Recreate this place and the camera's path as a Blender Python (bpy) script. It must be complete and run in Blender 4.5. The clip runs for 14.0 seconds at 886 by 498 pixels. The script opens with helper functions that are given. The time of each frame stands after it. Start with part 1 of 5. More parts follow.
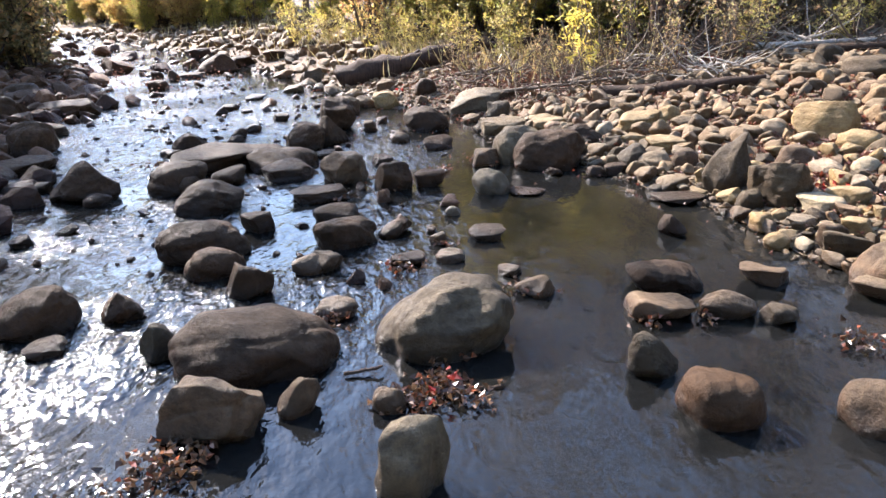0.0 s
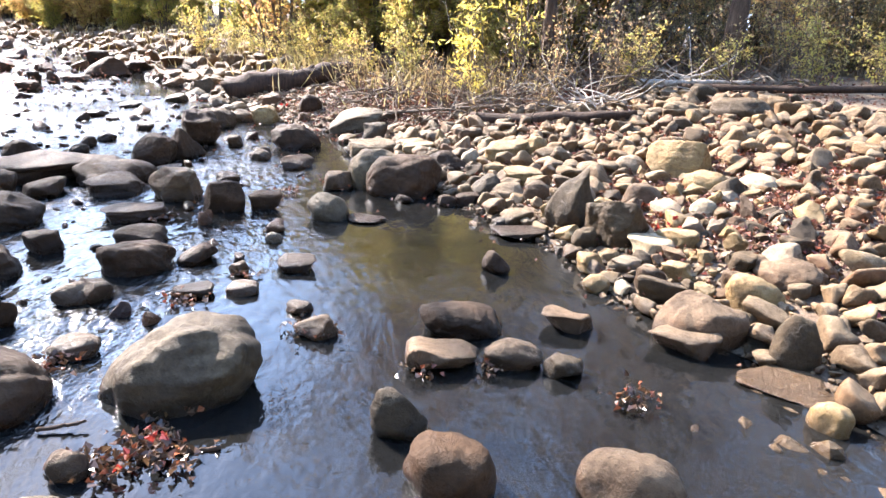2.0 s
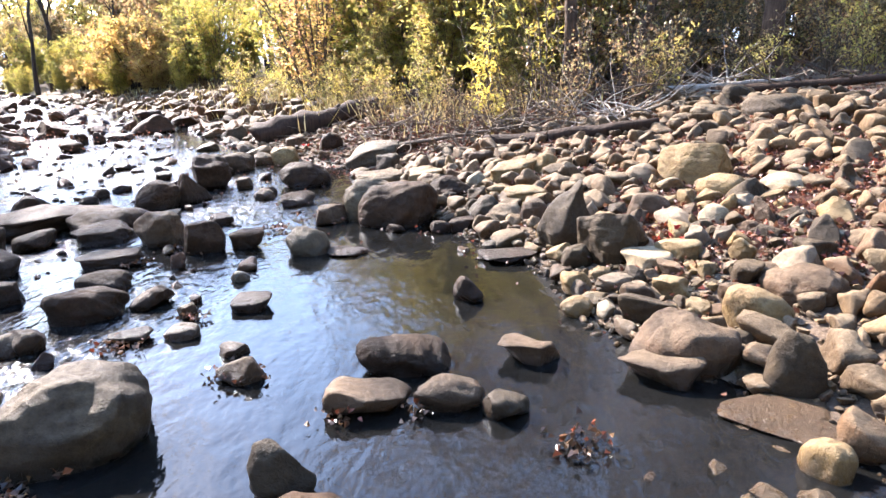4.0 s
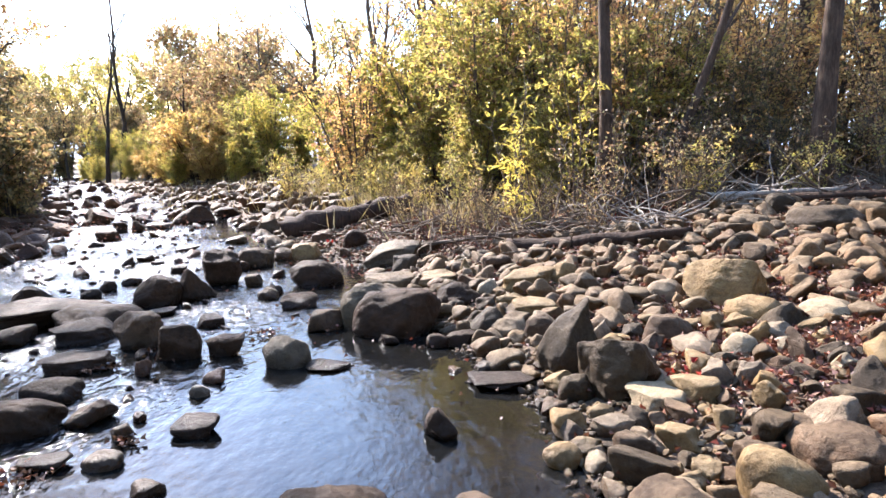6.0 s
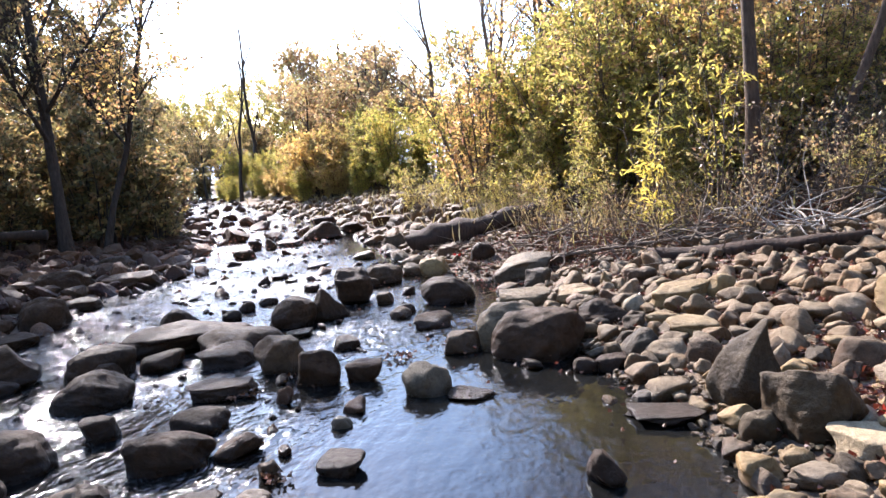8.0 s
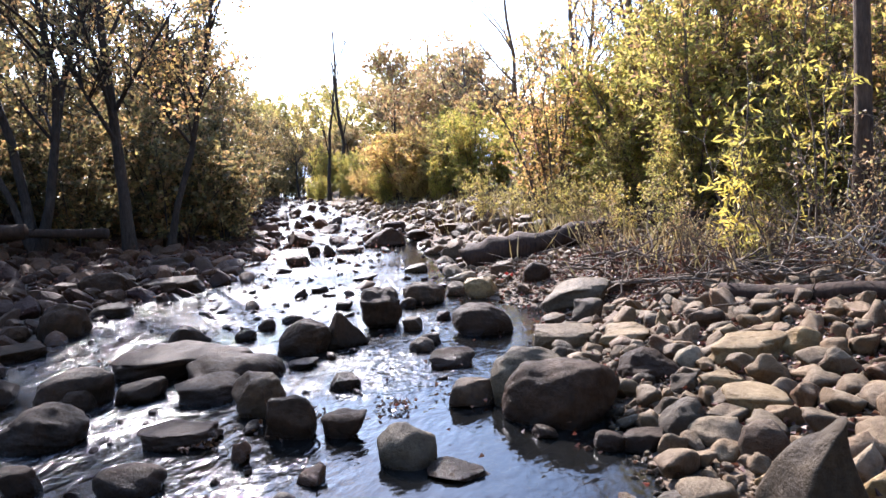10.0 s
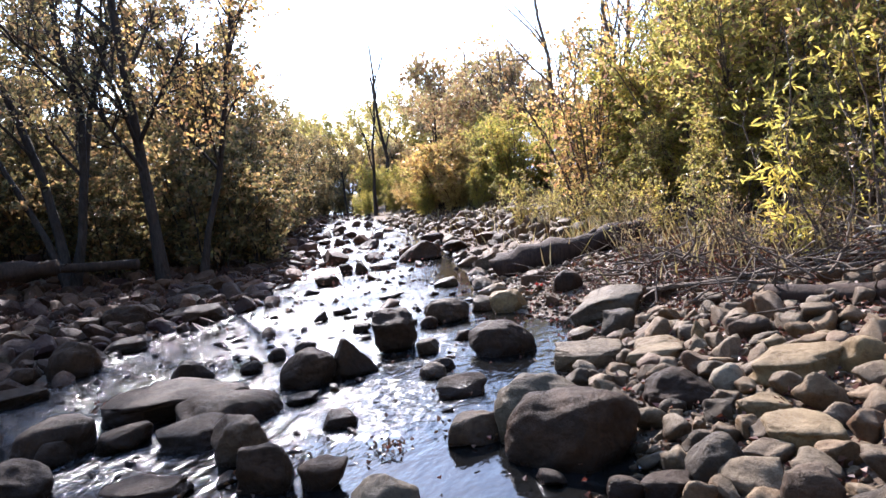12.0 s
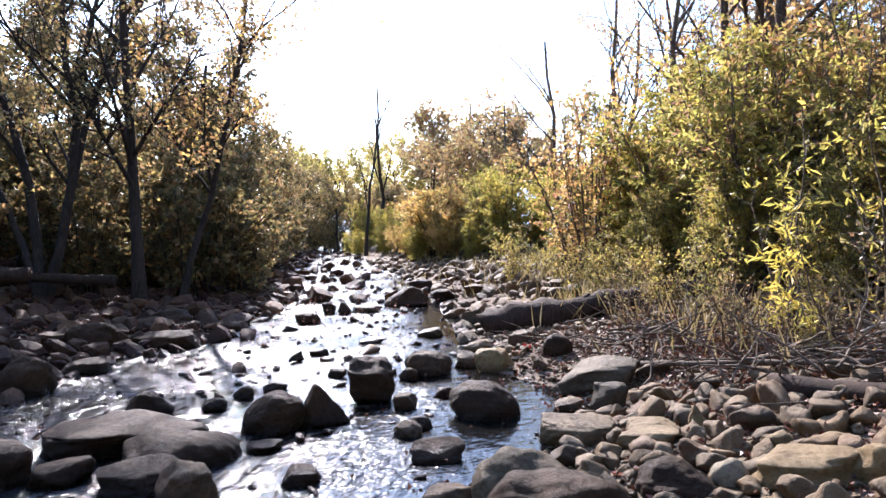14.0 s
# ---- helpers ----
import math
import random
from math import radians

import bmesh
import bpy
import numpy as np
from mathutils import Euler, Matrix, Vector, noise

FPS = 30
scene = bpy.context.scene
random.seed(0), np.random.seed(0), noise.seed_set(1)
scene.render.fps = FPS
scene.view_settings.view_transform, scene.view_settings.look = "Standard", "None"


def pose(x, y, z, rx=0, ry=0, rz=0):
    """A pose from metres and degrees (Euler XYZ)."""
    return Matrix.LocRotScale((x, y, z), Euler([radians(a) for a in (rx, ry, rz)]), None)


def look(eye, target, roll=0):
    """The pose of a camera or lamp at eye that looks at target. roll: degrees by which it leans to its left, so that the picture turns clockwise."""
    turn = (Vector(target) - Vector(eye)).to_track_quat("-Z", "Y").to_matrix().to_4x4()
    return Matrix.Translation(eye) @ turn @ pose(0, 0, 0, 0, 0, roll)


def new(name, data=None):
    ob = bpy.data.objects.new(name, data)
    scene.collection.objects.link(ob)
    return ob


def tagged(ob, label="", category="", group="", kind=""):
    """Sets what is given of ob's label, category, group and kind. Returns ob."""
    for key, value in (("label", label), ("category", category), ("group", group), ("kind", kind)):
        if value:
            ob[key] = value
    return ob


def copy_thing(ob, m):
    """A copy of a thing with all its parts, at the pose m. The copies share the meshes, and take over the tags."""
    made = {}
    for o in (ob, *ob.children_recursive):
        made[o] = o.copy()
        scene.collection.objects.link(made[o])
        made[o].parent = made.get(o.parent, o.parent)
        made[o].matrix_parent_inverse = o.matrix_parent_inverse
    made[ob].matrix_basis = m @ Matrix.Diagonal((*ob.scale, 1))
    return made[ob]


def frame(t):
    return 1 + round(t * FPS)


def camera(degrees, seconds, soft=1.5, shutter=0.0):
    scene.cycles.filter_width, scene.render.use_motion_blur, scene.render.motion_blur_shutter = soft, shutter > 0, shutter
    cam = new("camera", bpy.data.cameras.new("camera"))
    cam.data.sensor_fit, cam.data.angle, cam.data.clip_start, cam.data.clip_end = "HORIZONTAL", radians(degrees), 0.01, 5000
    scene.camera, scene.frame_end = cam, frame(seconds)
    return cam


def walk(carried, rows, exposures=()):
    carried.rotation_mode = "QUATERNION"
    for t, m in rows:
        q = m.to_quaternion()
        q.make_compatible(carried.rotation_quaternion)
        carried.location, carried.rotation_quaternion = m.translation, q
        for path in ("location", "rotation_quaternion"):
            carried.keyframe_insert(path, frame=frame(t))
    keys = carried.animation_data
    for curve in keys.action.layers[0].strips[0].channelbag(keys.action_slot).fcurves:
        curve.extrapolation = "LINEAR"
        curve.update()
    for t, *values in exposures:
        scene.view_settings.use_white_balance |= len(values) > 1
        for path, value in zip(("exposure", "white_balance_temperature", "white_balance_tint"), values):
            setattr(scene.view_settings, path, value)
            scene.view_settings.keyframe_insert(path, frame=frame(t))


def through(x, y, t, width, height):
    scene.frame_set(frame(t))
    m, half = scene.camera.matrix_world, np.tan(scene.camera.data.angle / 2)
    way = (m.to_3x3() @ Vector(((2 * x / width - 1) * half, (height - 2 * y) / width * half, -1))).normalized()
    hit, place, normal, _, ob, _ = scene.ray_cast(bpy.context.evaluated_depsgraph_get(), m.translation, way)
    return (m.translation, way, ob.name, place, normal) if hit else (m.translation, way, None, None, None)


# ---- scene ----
cam = camera(65.7, 14.0)
PATH = [
    (0, (-1.704, -0.302, 1.673), (-1.59, 1.567, 0.97), -0.7),
    (0.5, (-1.63, -0.317, 1.672), (-1.204, 1.505, 0.965), -2.2),
    (1, (-1.239, -0.145, 1.635), (-0.869, 1.699, 0.954), -3.0),
    (1.5, (-0.951, -0.052, 1.651), (-0.752, 1.811, 0.951), -0.5),
    (2, (-0.819, -0.028, 1.658), (-0.52, 1.841, 1.012), 3.3),
    (2.2, (-0.736, 0.025, 1.636), (-0.37, 1.907, 1.065), 4.7),
    (4.3, (0.022, 0.351, 1.461), (0.017, 2.275, 0.914), -3.7),
    (4.5, (0.066, 0.422, 1.453), (0.008, 2.347, 0.911), -3.8),
    (5, (0.154, 0.781, 1.462), (0.107, 2.769, 1.251), -1.4),
    (5.5, (0.327, 0.886, 1.496), (0.247, 2.869, 1.251), -1.4),
    (6, (0.41, 0.819, 1.495), (0.336, 2.798, 1.216), -1.0),
    (6.5, (0.382, 0.816, 1.482), (0.169, 2.772, 1.124), -2.7),
    (7, (0.228, 0.908, 1.523), (-0.013, 2.865, 1.189), -4.8),
    (7.5, (0.131, 0.929, 1.516), (-0.183, 2.879, 1.2), -3.8),
    (8, (0.205, 1.137, 1.543), (-0.205, 3.079, 1.297), -4.0),
    (8.2, (0.252, 1.271, 1.545), (-0.182, 3.21, 1.315), -4.1),
    (10.3, (0.647, 2.262, 1.609), (-0.132, 4.092, 1.396), -2.4),
    (10.5, (0.695, 2.323, 1.609), (-0.195, 4.108, 1.476), -2.7),
    (11, (0.838, 2.572, 1.627), (-0.196, 4.279, 1.493), -3.8),
    (11.5, (0.888, 2.665, 1.586), (-0.107, 4.385, 1.363), -8.3),
    (12, (0.787, 2.847, 1.57), (-0.036, 4.66, 1.383), -6.5),
    (12.5, (0.738, 2.957, 1.535), (-0.003, 4.807, 1.358), -5.9),
    (13, (0.651, 3.044, 1.53), (-0.089, 4.895, 1.376), -4.9),
    (13.5, (0.592, 3.055, 1.566), (-0.179, 4.897, 1.444), -2.4),
    (14, (0.63, 3.13, 1.574), (-0.158, 4.967, 1.522), -0.5),
]
walk(cam, [(t, look(eye, target, roll)) for t, eye, target, roll in PATH],
     [(0, 2.82, 6250, 16), (0.5, 3.20, 6450, 16), (1.5, 3.42, 6350, 17), (2, 3.39, 6300, 17), (4.5, 2.97, 6200, 18), (5.5, 2.72, 6200, 18), (7.5, 2.51, 6100, 19), (11, 2.21, 5930, 20), (14, 2.07, 5900, 20)])

# Sun and sky: low autumn sun ahead, over the stream.
SUN_LEFT, SUN_HIGH = 39.0, 36.0
world = bpy.data.worlds.new("sky")
scene.world = world
world.use_nodes = True
wn = world.node_tree.nodes
sky = wn.new("ShaderNodeTexSky")
sky.sky_type, sky.sun_disc = "NISHITA", False
sky.sun_elevation, sky.sun_rotation = radians(SUN_HIGH), radians(-SUN_LEFT)
sky.air_density, sky.dust_density = 1.4, 0.7
sky.ozone_density = 5.0
wn["Background"].inputs["Strength"].default_value = 0.128
world.node_tree.links.new(sky.outputs["Color"], wn["Background"].inputs["Color"])
sun = new("sun", bpy.data.lights.new("sun", "SUN"))
sun.data.energy, sun.data.angle, sun.data.color = 4.3, radians(0.6), (1.0, 0.94, 0.85)
sun.matrix_world = look((0, 0, 0), (math.sin(radians(SUN_LEFT)) * math.cos(radians(SUN_HIGH)), -math.cos(radians(SUN_LEFT)) * math.cos(radians(SUN_HIGH)), -math.sin(radians(SUN_HIGH))))


# ---- materials ----
def material(name):
    m = bpy.data.materials.new(name)
    m.use_nodes = True
    m.node_tree.nodes.clear()
    out = m.node_tree.nodes.new("ShaderNodeOutputMaterial")
    return m, m.node_tree.nodes, m.node_tree.links, out


def noise_tex(nodes, links, coord, scale, detail=6.0, rough=0.6):
    n = nodes.new("ShaderNodeTexNoise")
    n.inputs["Scale"].default_value, n.inputs["Detail"].default_value, n.inputs["Roughness"].default_value = scale, detail, rough
    links.new(coord, n.inputs["Vector"])
    return n.outputs["Fac"]


def ramp(nodes, links, fac, stops):
    r = nodes.new("ShaderNodeValToRGB")
    e = r.color_ramp.elements
    while len(e) < len(stops):
        e.new(0.5)
    for el, (at, c) in zip(e, stops):
        el.position, el.color = at, (*c, 1)
    links.new(fac, r.inputs["Fac"])
    return r.outputs["Color"]


def blend(nodes, links, kind, fac, a, b):
    m = nodes.new("ShaderNodeMix")
    m.data_type, m.blend_type = "RGBA", kind
    for socket, v in ((m.inputs["Factor"], fac), (m.inputs["A"], a), (m.inputs["B"], b)):
        if isinstance(v, (int, float)):
            socket.default_value = v
        elif isinstance(v, tuple):
            socket.default_value = (*v, 1)
        else:
            links.new(v, socket)
    return m.outputs["Result"]


def calc(nodes, links, op, a, b=0.0):
    m = nodes.new("ShaderNodeMath")
    m.operation = op
    for socket, v in zip(m.inputs, (a, b)):
        if isinstance(v, (int, float)):
            socket.default_value = v
        else:
            links.new(v, socket)
    return m.outputs["Value"]


def fit_range(nodes, links, v, a, b, c, d):
    m = nodes.new("ShaderNodeMapRange")
    for key, x in (("From Min", a), ("From Max", b), ("To Min", c), ("To Max", d)):
        m.inputs[key].default_value = x
    links.new(v, m.inputs["Value"])
    return m.outputs["Result"]


def bump(nodes, links, height, strength, distance, normal=None):
    b = nodes.new("ShaderNodeBump")
    b.inputs["Strength"].default_value, b.inputs["Distance"].default_value = strength, distance
    links.new(height, b.inputs["Height"])
    if normal:
        links.new(normal, b.inputs["Normal"])
    return b.outputs["Normal"]


def stone(name, dark, light, islands=None, lit_silt=0.5, sheen=0.2):
    """River stone: mottled, pitted, tops paled by dry silt and painted sunlight, damp and glossy close to the water."""
    m, n, l, out = material(name)
    geo, info = n.new("ShaderNodeNewGeometry"), n.new("ShaderNodeObjectInfo")
    pos = geo.outputs["Position"]
    big, mid, fine = noise_tex(n, l, pos, 5, 4), noise_tex(n, l, pos, 28, 6, 0.7), noise_tex(n, l, pos, 160, 3, 0.7)
    rnd = geo.outputs["Random Per Island"] if islands else info.outputs["Random"]
    if islands:
        base = ramp(n, l, rnd, islands)
        base = blend(n, l, "MULTIPLY", 1.0, base, ramp(n, l, big, [(0.3, (0.74, 0.72, 0.7)), (0.7, (1.15, 1.12, 1.08))]))
    else:
        base = ramp(n, l, big, [(0.32, dark), (0.68, light)])
        base = blend(n, l, "MULTIPLY", 1.0, base, ramp(n, l, rnd, [(0, (0.8, 0.79, 0.77)), (0.5, (1, 1, 1)), (1, (1.22, 1.15, 1.02))]))
    base = blend(n, l, "MULTIPLY", 1.0, base, ramp(n, l, mid, [(0.3, (0.62, 0.6, 0.58)), (0.5, (1, 1, 1)), (0.75, (1.28, 1.25, 1.2))]))
    base = blend(n, l, "MULTIPLY", 0.6, base, ramp(n, l, fine, [(0.3, (0.6, 0.6, 0.6)), (0.7, (1.3, 1.3, 1.3))]))
    # Upward faces get a pale tone that stands for sunlight as well as silt.
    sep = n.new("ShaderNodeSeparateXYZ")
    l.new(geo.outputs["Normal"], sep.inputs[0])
    lit_dust = calc(n, l, "MULTIPLY", fit_range(n, l, sep.outputs["Z"], 0.45, 0.9, 0, lit_silt), fit_range(n, l, calc(n, l, "ADD", calc(n, l, "MULTIPLY", mid, 0.35), calc(n, l, "MULTIPLY", big, 0.65)), 0.38, 0.62, 0.15, 1))
    base = blend(n, l, "MIX", lit_dust, base, (0.35, 0.27, 0.165))
    sepp = n.new("ShaderNodeSeparateXYZ")
    l.new(pos, sepp.inputs[0])
    edge = calc(n, l, "ADD", sepp.outputs["Z"], calc(n, l, "MULTIPLY", calc(n, l, "SUBTRACT", big, 0.5), -0.1))
    wet = fit_range(n, l, edge, 0.02, 0.11, 1, 0)
    base = blend(n, l, "MULTIPLY", wet, base, (0.42, 0.4, 0.37))
    p = n.new("ShaderNodeBsdfPrincipled")
    l.new(base, p.inputs["Base Color"])
    l.new(calc(n, l, "SUBTRACT", fit_range(n, l, mid, 0.3, 0.7, 0.8, 0.58), calc(n, l, "MULTIPLY", wet, 0.4)), p.inputs["Roughness"])
    p.inputs["Specular IOR Level"].default_value = sheen
    nrm = bump(n, l, mid, 0.8, 0.03)
    l.new(bump(n, l, fine, 0.6, 0.006, nrm), p.inputs["Normal"])
    l.new(p.outputs[0], out.inputs["Surface"])
    return m


DARK = stone("dark_river_stone", (0.021, 0.010, 0.003), (0.045, 0.021, 0.008), lit_silt=0.05, sheen=0.14)
GREY = stone("grey_river_stone", (0.026, 0.016, 0.007), (0.051, 0.031, 0.012), lit_silt=0.12)
BROWN = stone("brown_river_stone", (0.048, 0.027, 0.012), (0.095, 0.051, 0.023), lit_silt=0.22)
TAN = stone("tan_sandstone", (0.121, 0.075, 0.029), (0.200, 0.129, 0.051), lit_silt=0.3)
OCHRE = stone("ochre_sandstone", (0.196, 0.147, 0.089), (0.271, 0.217, 0.140), lit_silt=0.3)
PALE = stone("pale_stone", (0.124, 0.091, 0.058), (0.190, 0.138, 0.088), lit_silt=0.3)
OLIVE = stone("olive_stone", (0.064, 0.043, 0.022), (0.105, 0.071, 0.036), lit_silt=0.22)
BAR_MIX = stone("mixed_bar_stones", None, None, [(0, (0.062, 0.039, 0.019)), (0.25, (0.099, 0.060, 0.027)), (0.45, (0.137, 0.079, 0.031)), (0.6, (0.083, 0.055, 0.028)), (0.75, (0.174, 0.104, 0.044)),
                                                 (0.88, (0.093, 0.046, 0.020)), (1.0, (0.166, 0.119, 0.065))], lit_silt=0.32)
# Darker than the bar mix: wetness and backlit shade are both in the colour.
SHADE_MIX = stone("damp_shade_toned_stones", None, None, [(0, (0.033, 0.013, 0.009)), (0.5, (0.057, 0.029, 0.013)), (0.85, (0.086, 0.040, 0.019)), (1.0, (0.142, 0.069, 0.033))], lit_silt=0.05, sheen=0.14)


def soil_material():
    m, n, l, out = material("gravelly_soil")
    pos = n.new("ShaderNodeNewGeometry").outputs["Position"]
    a, b, c = noise_tex(n, l, pos, 1.3, 6), noise_tex(n, l, pos, 22, 6, 0.7), noise_tex(n, l, pos, 90, 4, 0.8)
    base = ramp(n, l, a, [(0.3, (0.09, 0.065, 0.043)), (0.5, (0.15, 0.11, 0.075)), (0.7, (0.2, 0.155, 0.105))])
    base = blend(n, l, "MULTIPLY", 1.0, base, ramp(n, l, b, [(0.3, (0.45, 0.42, 0.4)), (0.52, (1, 1, 1)), (0.75, (1.45, 1.35, 1.2))]))
    base = blend(n, l, "MULTIPLY", 0.7, base, ramp(n, l, c, [(0.3, (0.55, 0.5, 0.5)), (0.7, (1.4, 1.35, 1.3))]))
    p = n.new("ShaderNodeBsdfPrincipled")
    l.new(base, p.inputs["Base Color"])
    p.inputs["Roughness"].default_value, p.inputs["Specular IOR Level"].default_value = 0.9, 0.2
    l.new(bump(n, l, c, 0.8, 0.01, bump(n, l, b, 0.9, 0.04)), p.inputs["Normal"])
    l.new(p.outputs[0], out.inputs["Surface"])
    return m


def water_material():
    """Shallow, slightly silty stream water: see-through from above, mirror-like at a grazing angle; riffle marks broken water."""
    m, n, l, out = material("stream_water")
    pos = n.new("ShaderNodeNewGeometry").outputs["Position"]
    att = n.new("ShaderNodeAttribute")
    att.attribute_name = "riffle"
    rif = att.outputs["Fac"]
    stretch = n.new("ShaderNodeMapping")
    stretch.inputs["Rotation"].default_value, stretch.inputs["Scale"].default_value = (0, 0, radians(-25)), (1.5, 0.8, 1)
    l.new(pos, stretch.inputs["Vector"])
    w = stretch.outputs["Vector"]
    calm = calc(n, l, "ADD", noise_tex(n, l, w, 5, 2, 0.5), calc(n, l, "MULTIPLY", noise_tex(n, l, w, 22, 2, 0.5), 0.25))
    rough = calc(n, l, "ADD", noise_tex(n, l, w, 8, 2, 0.5), calc(n, l, "MULTIPLY", noise_tex(n, l, w, 34, 2, 0.5), 0.16))
    height = calc(n, l, "ADD", calc(n, l, "MULTIPLY", calm, 0.008), calc(n, l, "MULTIPLY", calc(n, l, "MULTIPLY", rough, rif), 0.062))
    nrm = bump(n, l, height, 1.0, 1.0)
    murk = n.new("ShaderNodeBsdfDiffuse")
    murk.inputs["Color"].default_value = (0.009, 0.0088, 0.0078, 1)
    clear = n.new("ShaderNodeBsdfTransparent")
    clear.inputs["Color"].default_value = (0.19, 0.175, 0.14, 1)
    gloss = n.new("ShaderNodeBsdfGlossy")
    gloss.inputs["Color"].default_value, gloss.inputs["Roughness"].default_value = (1, 1, 1, 1), 0.06
    l.new(fit_range(n, l, rif, 0, 1, 0.04, 0.18), gloss.inputs["Roughness"])
    fres = n.new("ShaderNodeFresnel")
    fres.inputs["IOR"].default_value = 1.37
    for s in (fres, gloss, murk):
        l.new(nrm, s.inputs["Normal"])
    body, top = n.new("ShaderNodeMixShader"), n.new("ShaderNodeMixShader")
    body.inputs["Fac"].default_value = 0.38
    l.new(murk.outputs[0], body.inputs[1])
    l.new(clear.outputs[0], body.inputs[2])
    l.new(fres.outputs[0], top.inputs["Fac"])
    l.new(body.outputs[0], top.inputs[1])
    l.new(gloss.outputs[0], top.inputs[2])
    l.new(top.outputs[0], out.inputs["Surface"])
    return m


def leaf_material(name, stops, through=0.45, rough=0.5):
    m, n, l, out = material(name)
    geo = n.new("ShaderNodeNewGeometry")
    col = ramp(n, l, geo.outputs["Random Per Island"], stops)
    col = blend(n, l, "MULTIPLY", 1.0, col, ramp(n, l, noise_tex(n, l, geo.outputs["Position"], 1.5, 4), [(0.36, (0.68, 0.72, 0.7)), (0.5, (1.0, 1.0, 1.0)), (0.64, (1.3, 1.24, 1.1))]))
    p, t, mix = n.new("ShaderNodeBsdfPrincipled"), n.new("ShaderNodeBsdfTranslucent"), n.new("ShaderNodeMixShader")
    p.inputs["Roughness"].default_value, p.inputs["Specular IOR Level"].default_value = rough, 0.35
    l.new(col, p.inputs["Base Color"])
    l.new(col, t.inputs["Color"])
    mix.inputs["Fac"].default_value = through
    l.new(p.outputs[0], mix.inputs[1])
    l.new(t.outputs[0], mix.inputs[2])
    l.new(mix.outputs[0], out.inputs["Surface"])
    return m


def bark_material(name, dark, light, scale=30):
    m, n, l, out = material(name)
    pos = n.new("ShaderNodeNewGeometry").outputs["Position"]
    mp = n.new("ShaderNodeMapping")
    mp.inputs["Scale"].default_value = (1, 1, 0.2)
    l.new(pos, mp.inputs["Vector"])
    a, b = noise_tex(n, l, mp.outputs[0], scale, 6, 0.7), noise_tex(n, l, pos, 3, 3)
    base = blend(n, l, "MULTIPLY", 1.0, ramp(n, l, a, [(0.35, dark), (0.65, light)]), ramp(n, l, b, [(0.3, (0.7, 0.7, 0.7)), (0.7, (1.2, 1.2, 1.2))]))
    p = n.new("ShaderNodeBsdfPrincipled")
    l.new(base, p.inputs["Base Color"])
    p.inputs["Roughness"].default_value, p.inputs["Specular IOR Level"].default_value = 0.85, 0.2
    l.new(bump(n, l, a, 0.9, 0.02), p.inputs["Normal"])
    l.new(p.outputs[0], out.inputs["Surface"])
    return m


# The hills glow by themselves; distance haze is painted as their pale blue.
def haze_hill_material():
    m, n, l, out = material("painted_haze_hill")
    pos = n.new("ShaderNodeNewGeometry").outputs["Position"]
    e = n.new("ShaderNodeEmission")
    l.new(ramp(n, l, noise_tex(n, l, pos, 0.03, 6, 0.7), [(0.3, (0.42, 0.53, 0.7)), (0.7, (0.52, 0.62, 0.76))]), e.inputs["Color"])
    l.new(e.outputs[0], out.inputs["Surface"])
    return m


SOIL, WATER, HILL = soil_material(), water_material(), haze_hill_material()
YELLOW = leaf_material("yellow_willow_leaves", [(0, (0.171, 0.166, 0.049)), (0.3, (0.342, 0.304, 0.072)), (0.6, (0.502, 0.413, 0.100)), (0.8, (0.362, 0.257, 0.100)), (1, (0.241, 0.128, 0.085))], 0.66)
GOLD = leaf_material("bright_yellow_leaves", [(0, (0.420, 0.380, 0.080)), (0.5, (0.540, 0.450, 0.090)), (1, (0.580, 0.420, 0.100))], 0.5)
LIME = leaf_material("yellow_green_leaves", [(0, (0.192, 0.211, 0.046)), (0.4, (0.362, 0.327, 0.062)), (0.75, (0.531, 0.413, 0.093)), (1, (0.362, 0.211, 0.093))], 0.6)
AMBER = leaf_material("orange_brown_leaves", [(0, (0.351, 0.177, 0.085)), (0.35, (0.537, 0.310, 0.112)), (0.75, (0.631, 0.465, 0.141)), (1, (0.305, 0.144, 0.099))], 0.52)
RUSSET = leaf_material("russet_leaves", [(0, (0.262, 0.150, 0.081)), (0.5, (0.371, 0.239, 0.115)), (1, (0.415, 0.359, 0.138))], 0.45)
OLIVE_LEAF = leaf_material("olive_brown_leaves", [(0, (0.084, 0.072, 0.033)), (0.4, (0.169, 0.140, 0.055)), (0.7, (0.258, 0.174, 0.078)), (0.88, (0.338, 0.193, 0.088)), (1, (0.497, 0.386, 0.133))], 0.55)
ORANGE = leaf_material("faded_orange_leaves", [(0, (0.371, 0.215, 0.088)), (0.35, (0.489, 0.323, 0.108)), (0.75, (0.528, 0.420, 0.117)), (1, (0.352, 0.176, 0.098))], 0.55)
RED_LEAF = leaf_material("scarlet_leaves", [(0, (0.180, 0.014, 0.013)), (1, (0.270, 0.035, 0.018))], 0.4)
LITTER = leaf_material("dead_leaf_litter", [(0, (0.045, 0.016, 0.009)), (0.35, (0.099, 0.032, 0.019)), (0.6, (0.136, 0.058, 0.031)), (0.85, (0.171, 0.085, 0.047)), (1, (0.201, 0.035, 0.014))], 0.2)
WET_LITTER = leaf_material("wet_dead_leaves", [(0, (0.028, 0.016, 0.009)), (0.4, (0.071, 0.034, 0.018)), (0.75, (0.133, 0.068, 0.027)), (1, (0.190, 0.041, 0.016))], 0.15, 0.3)
STRAW = leaf_material("dry_grass_blades", [(0, (0.3, 0.22, 0.1)), (0.5, (0.42, 0.33, 0.16)), (1, (0.25, 0.22, 0.07))], 0.4)
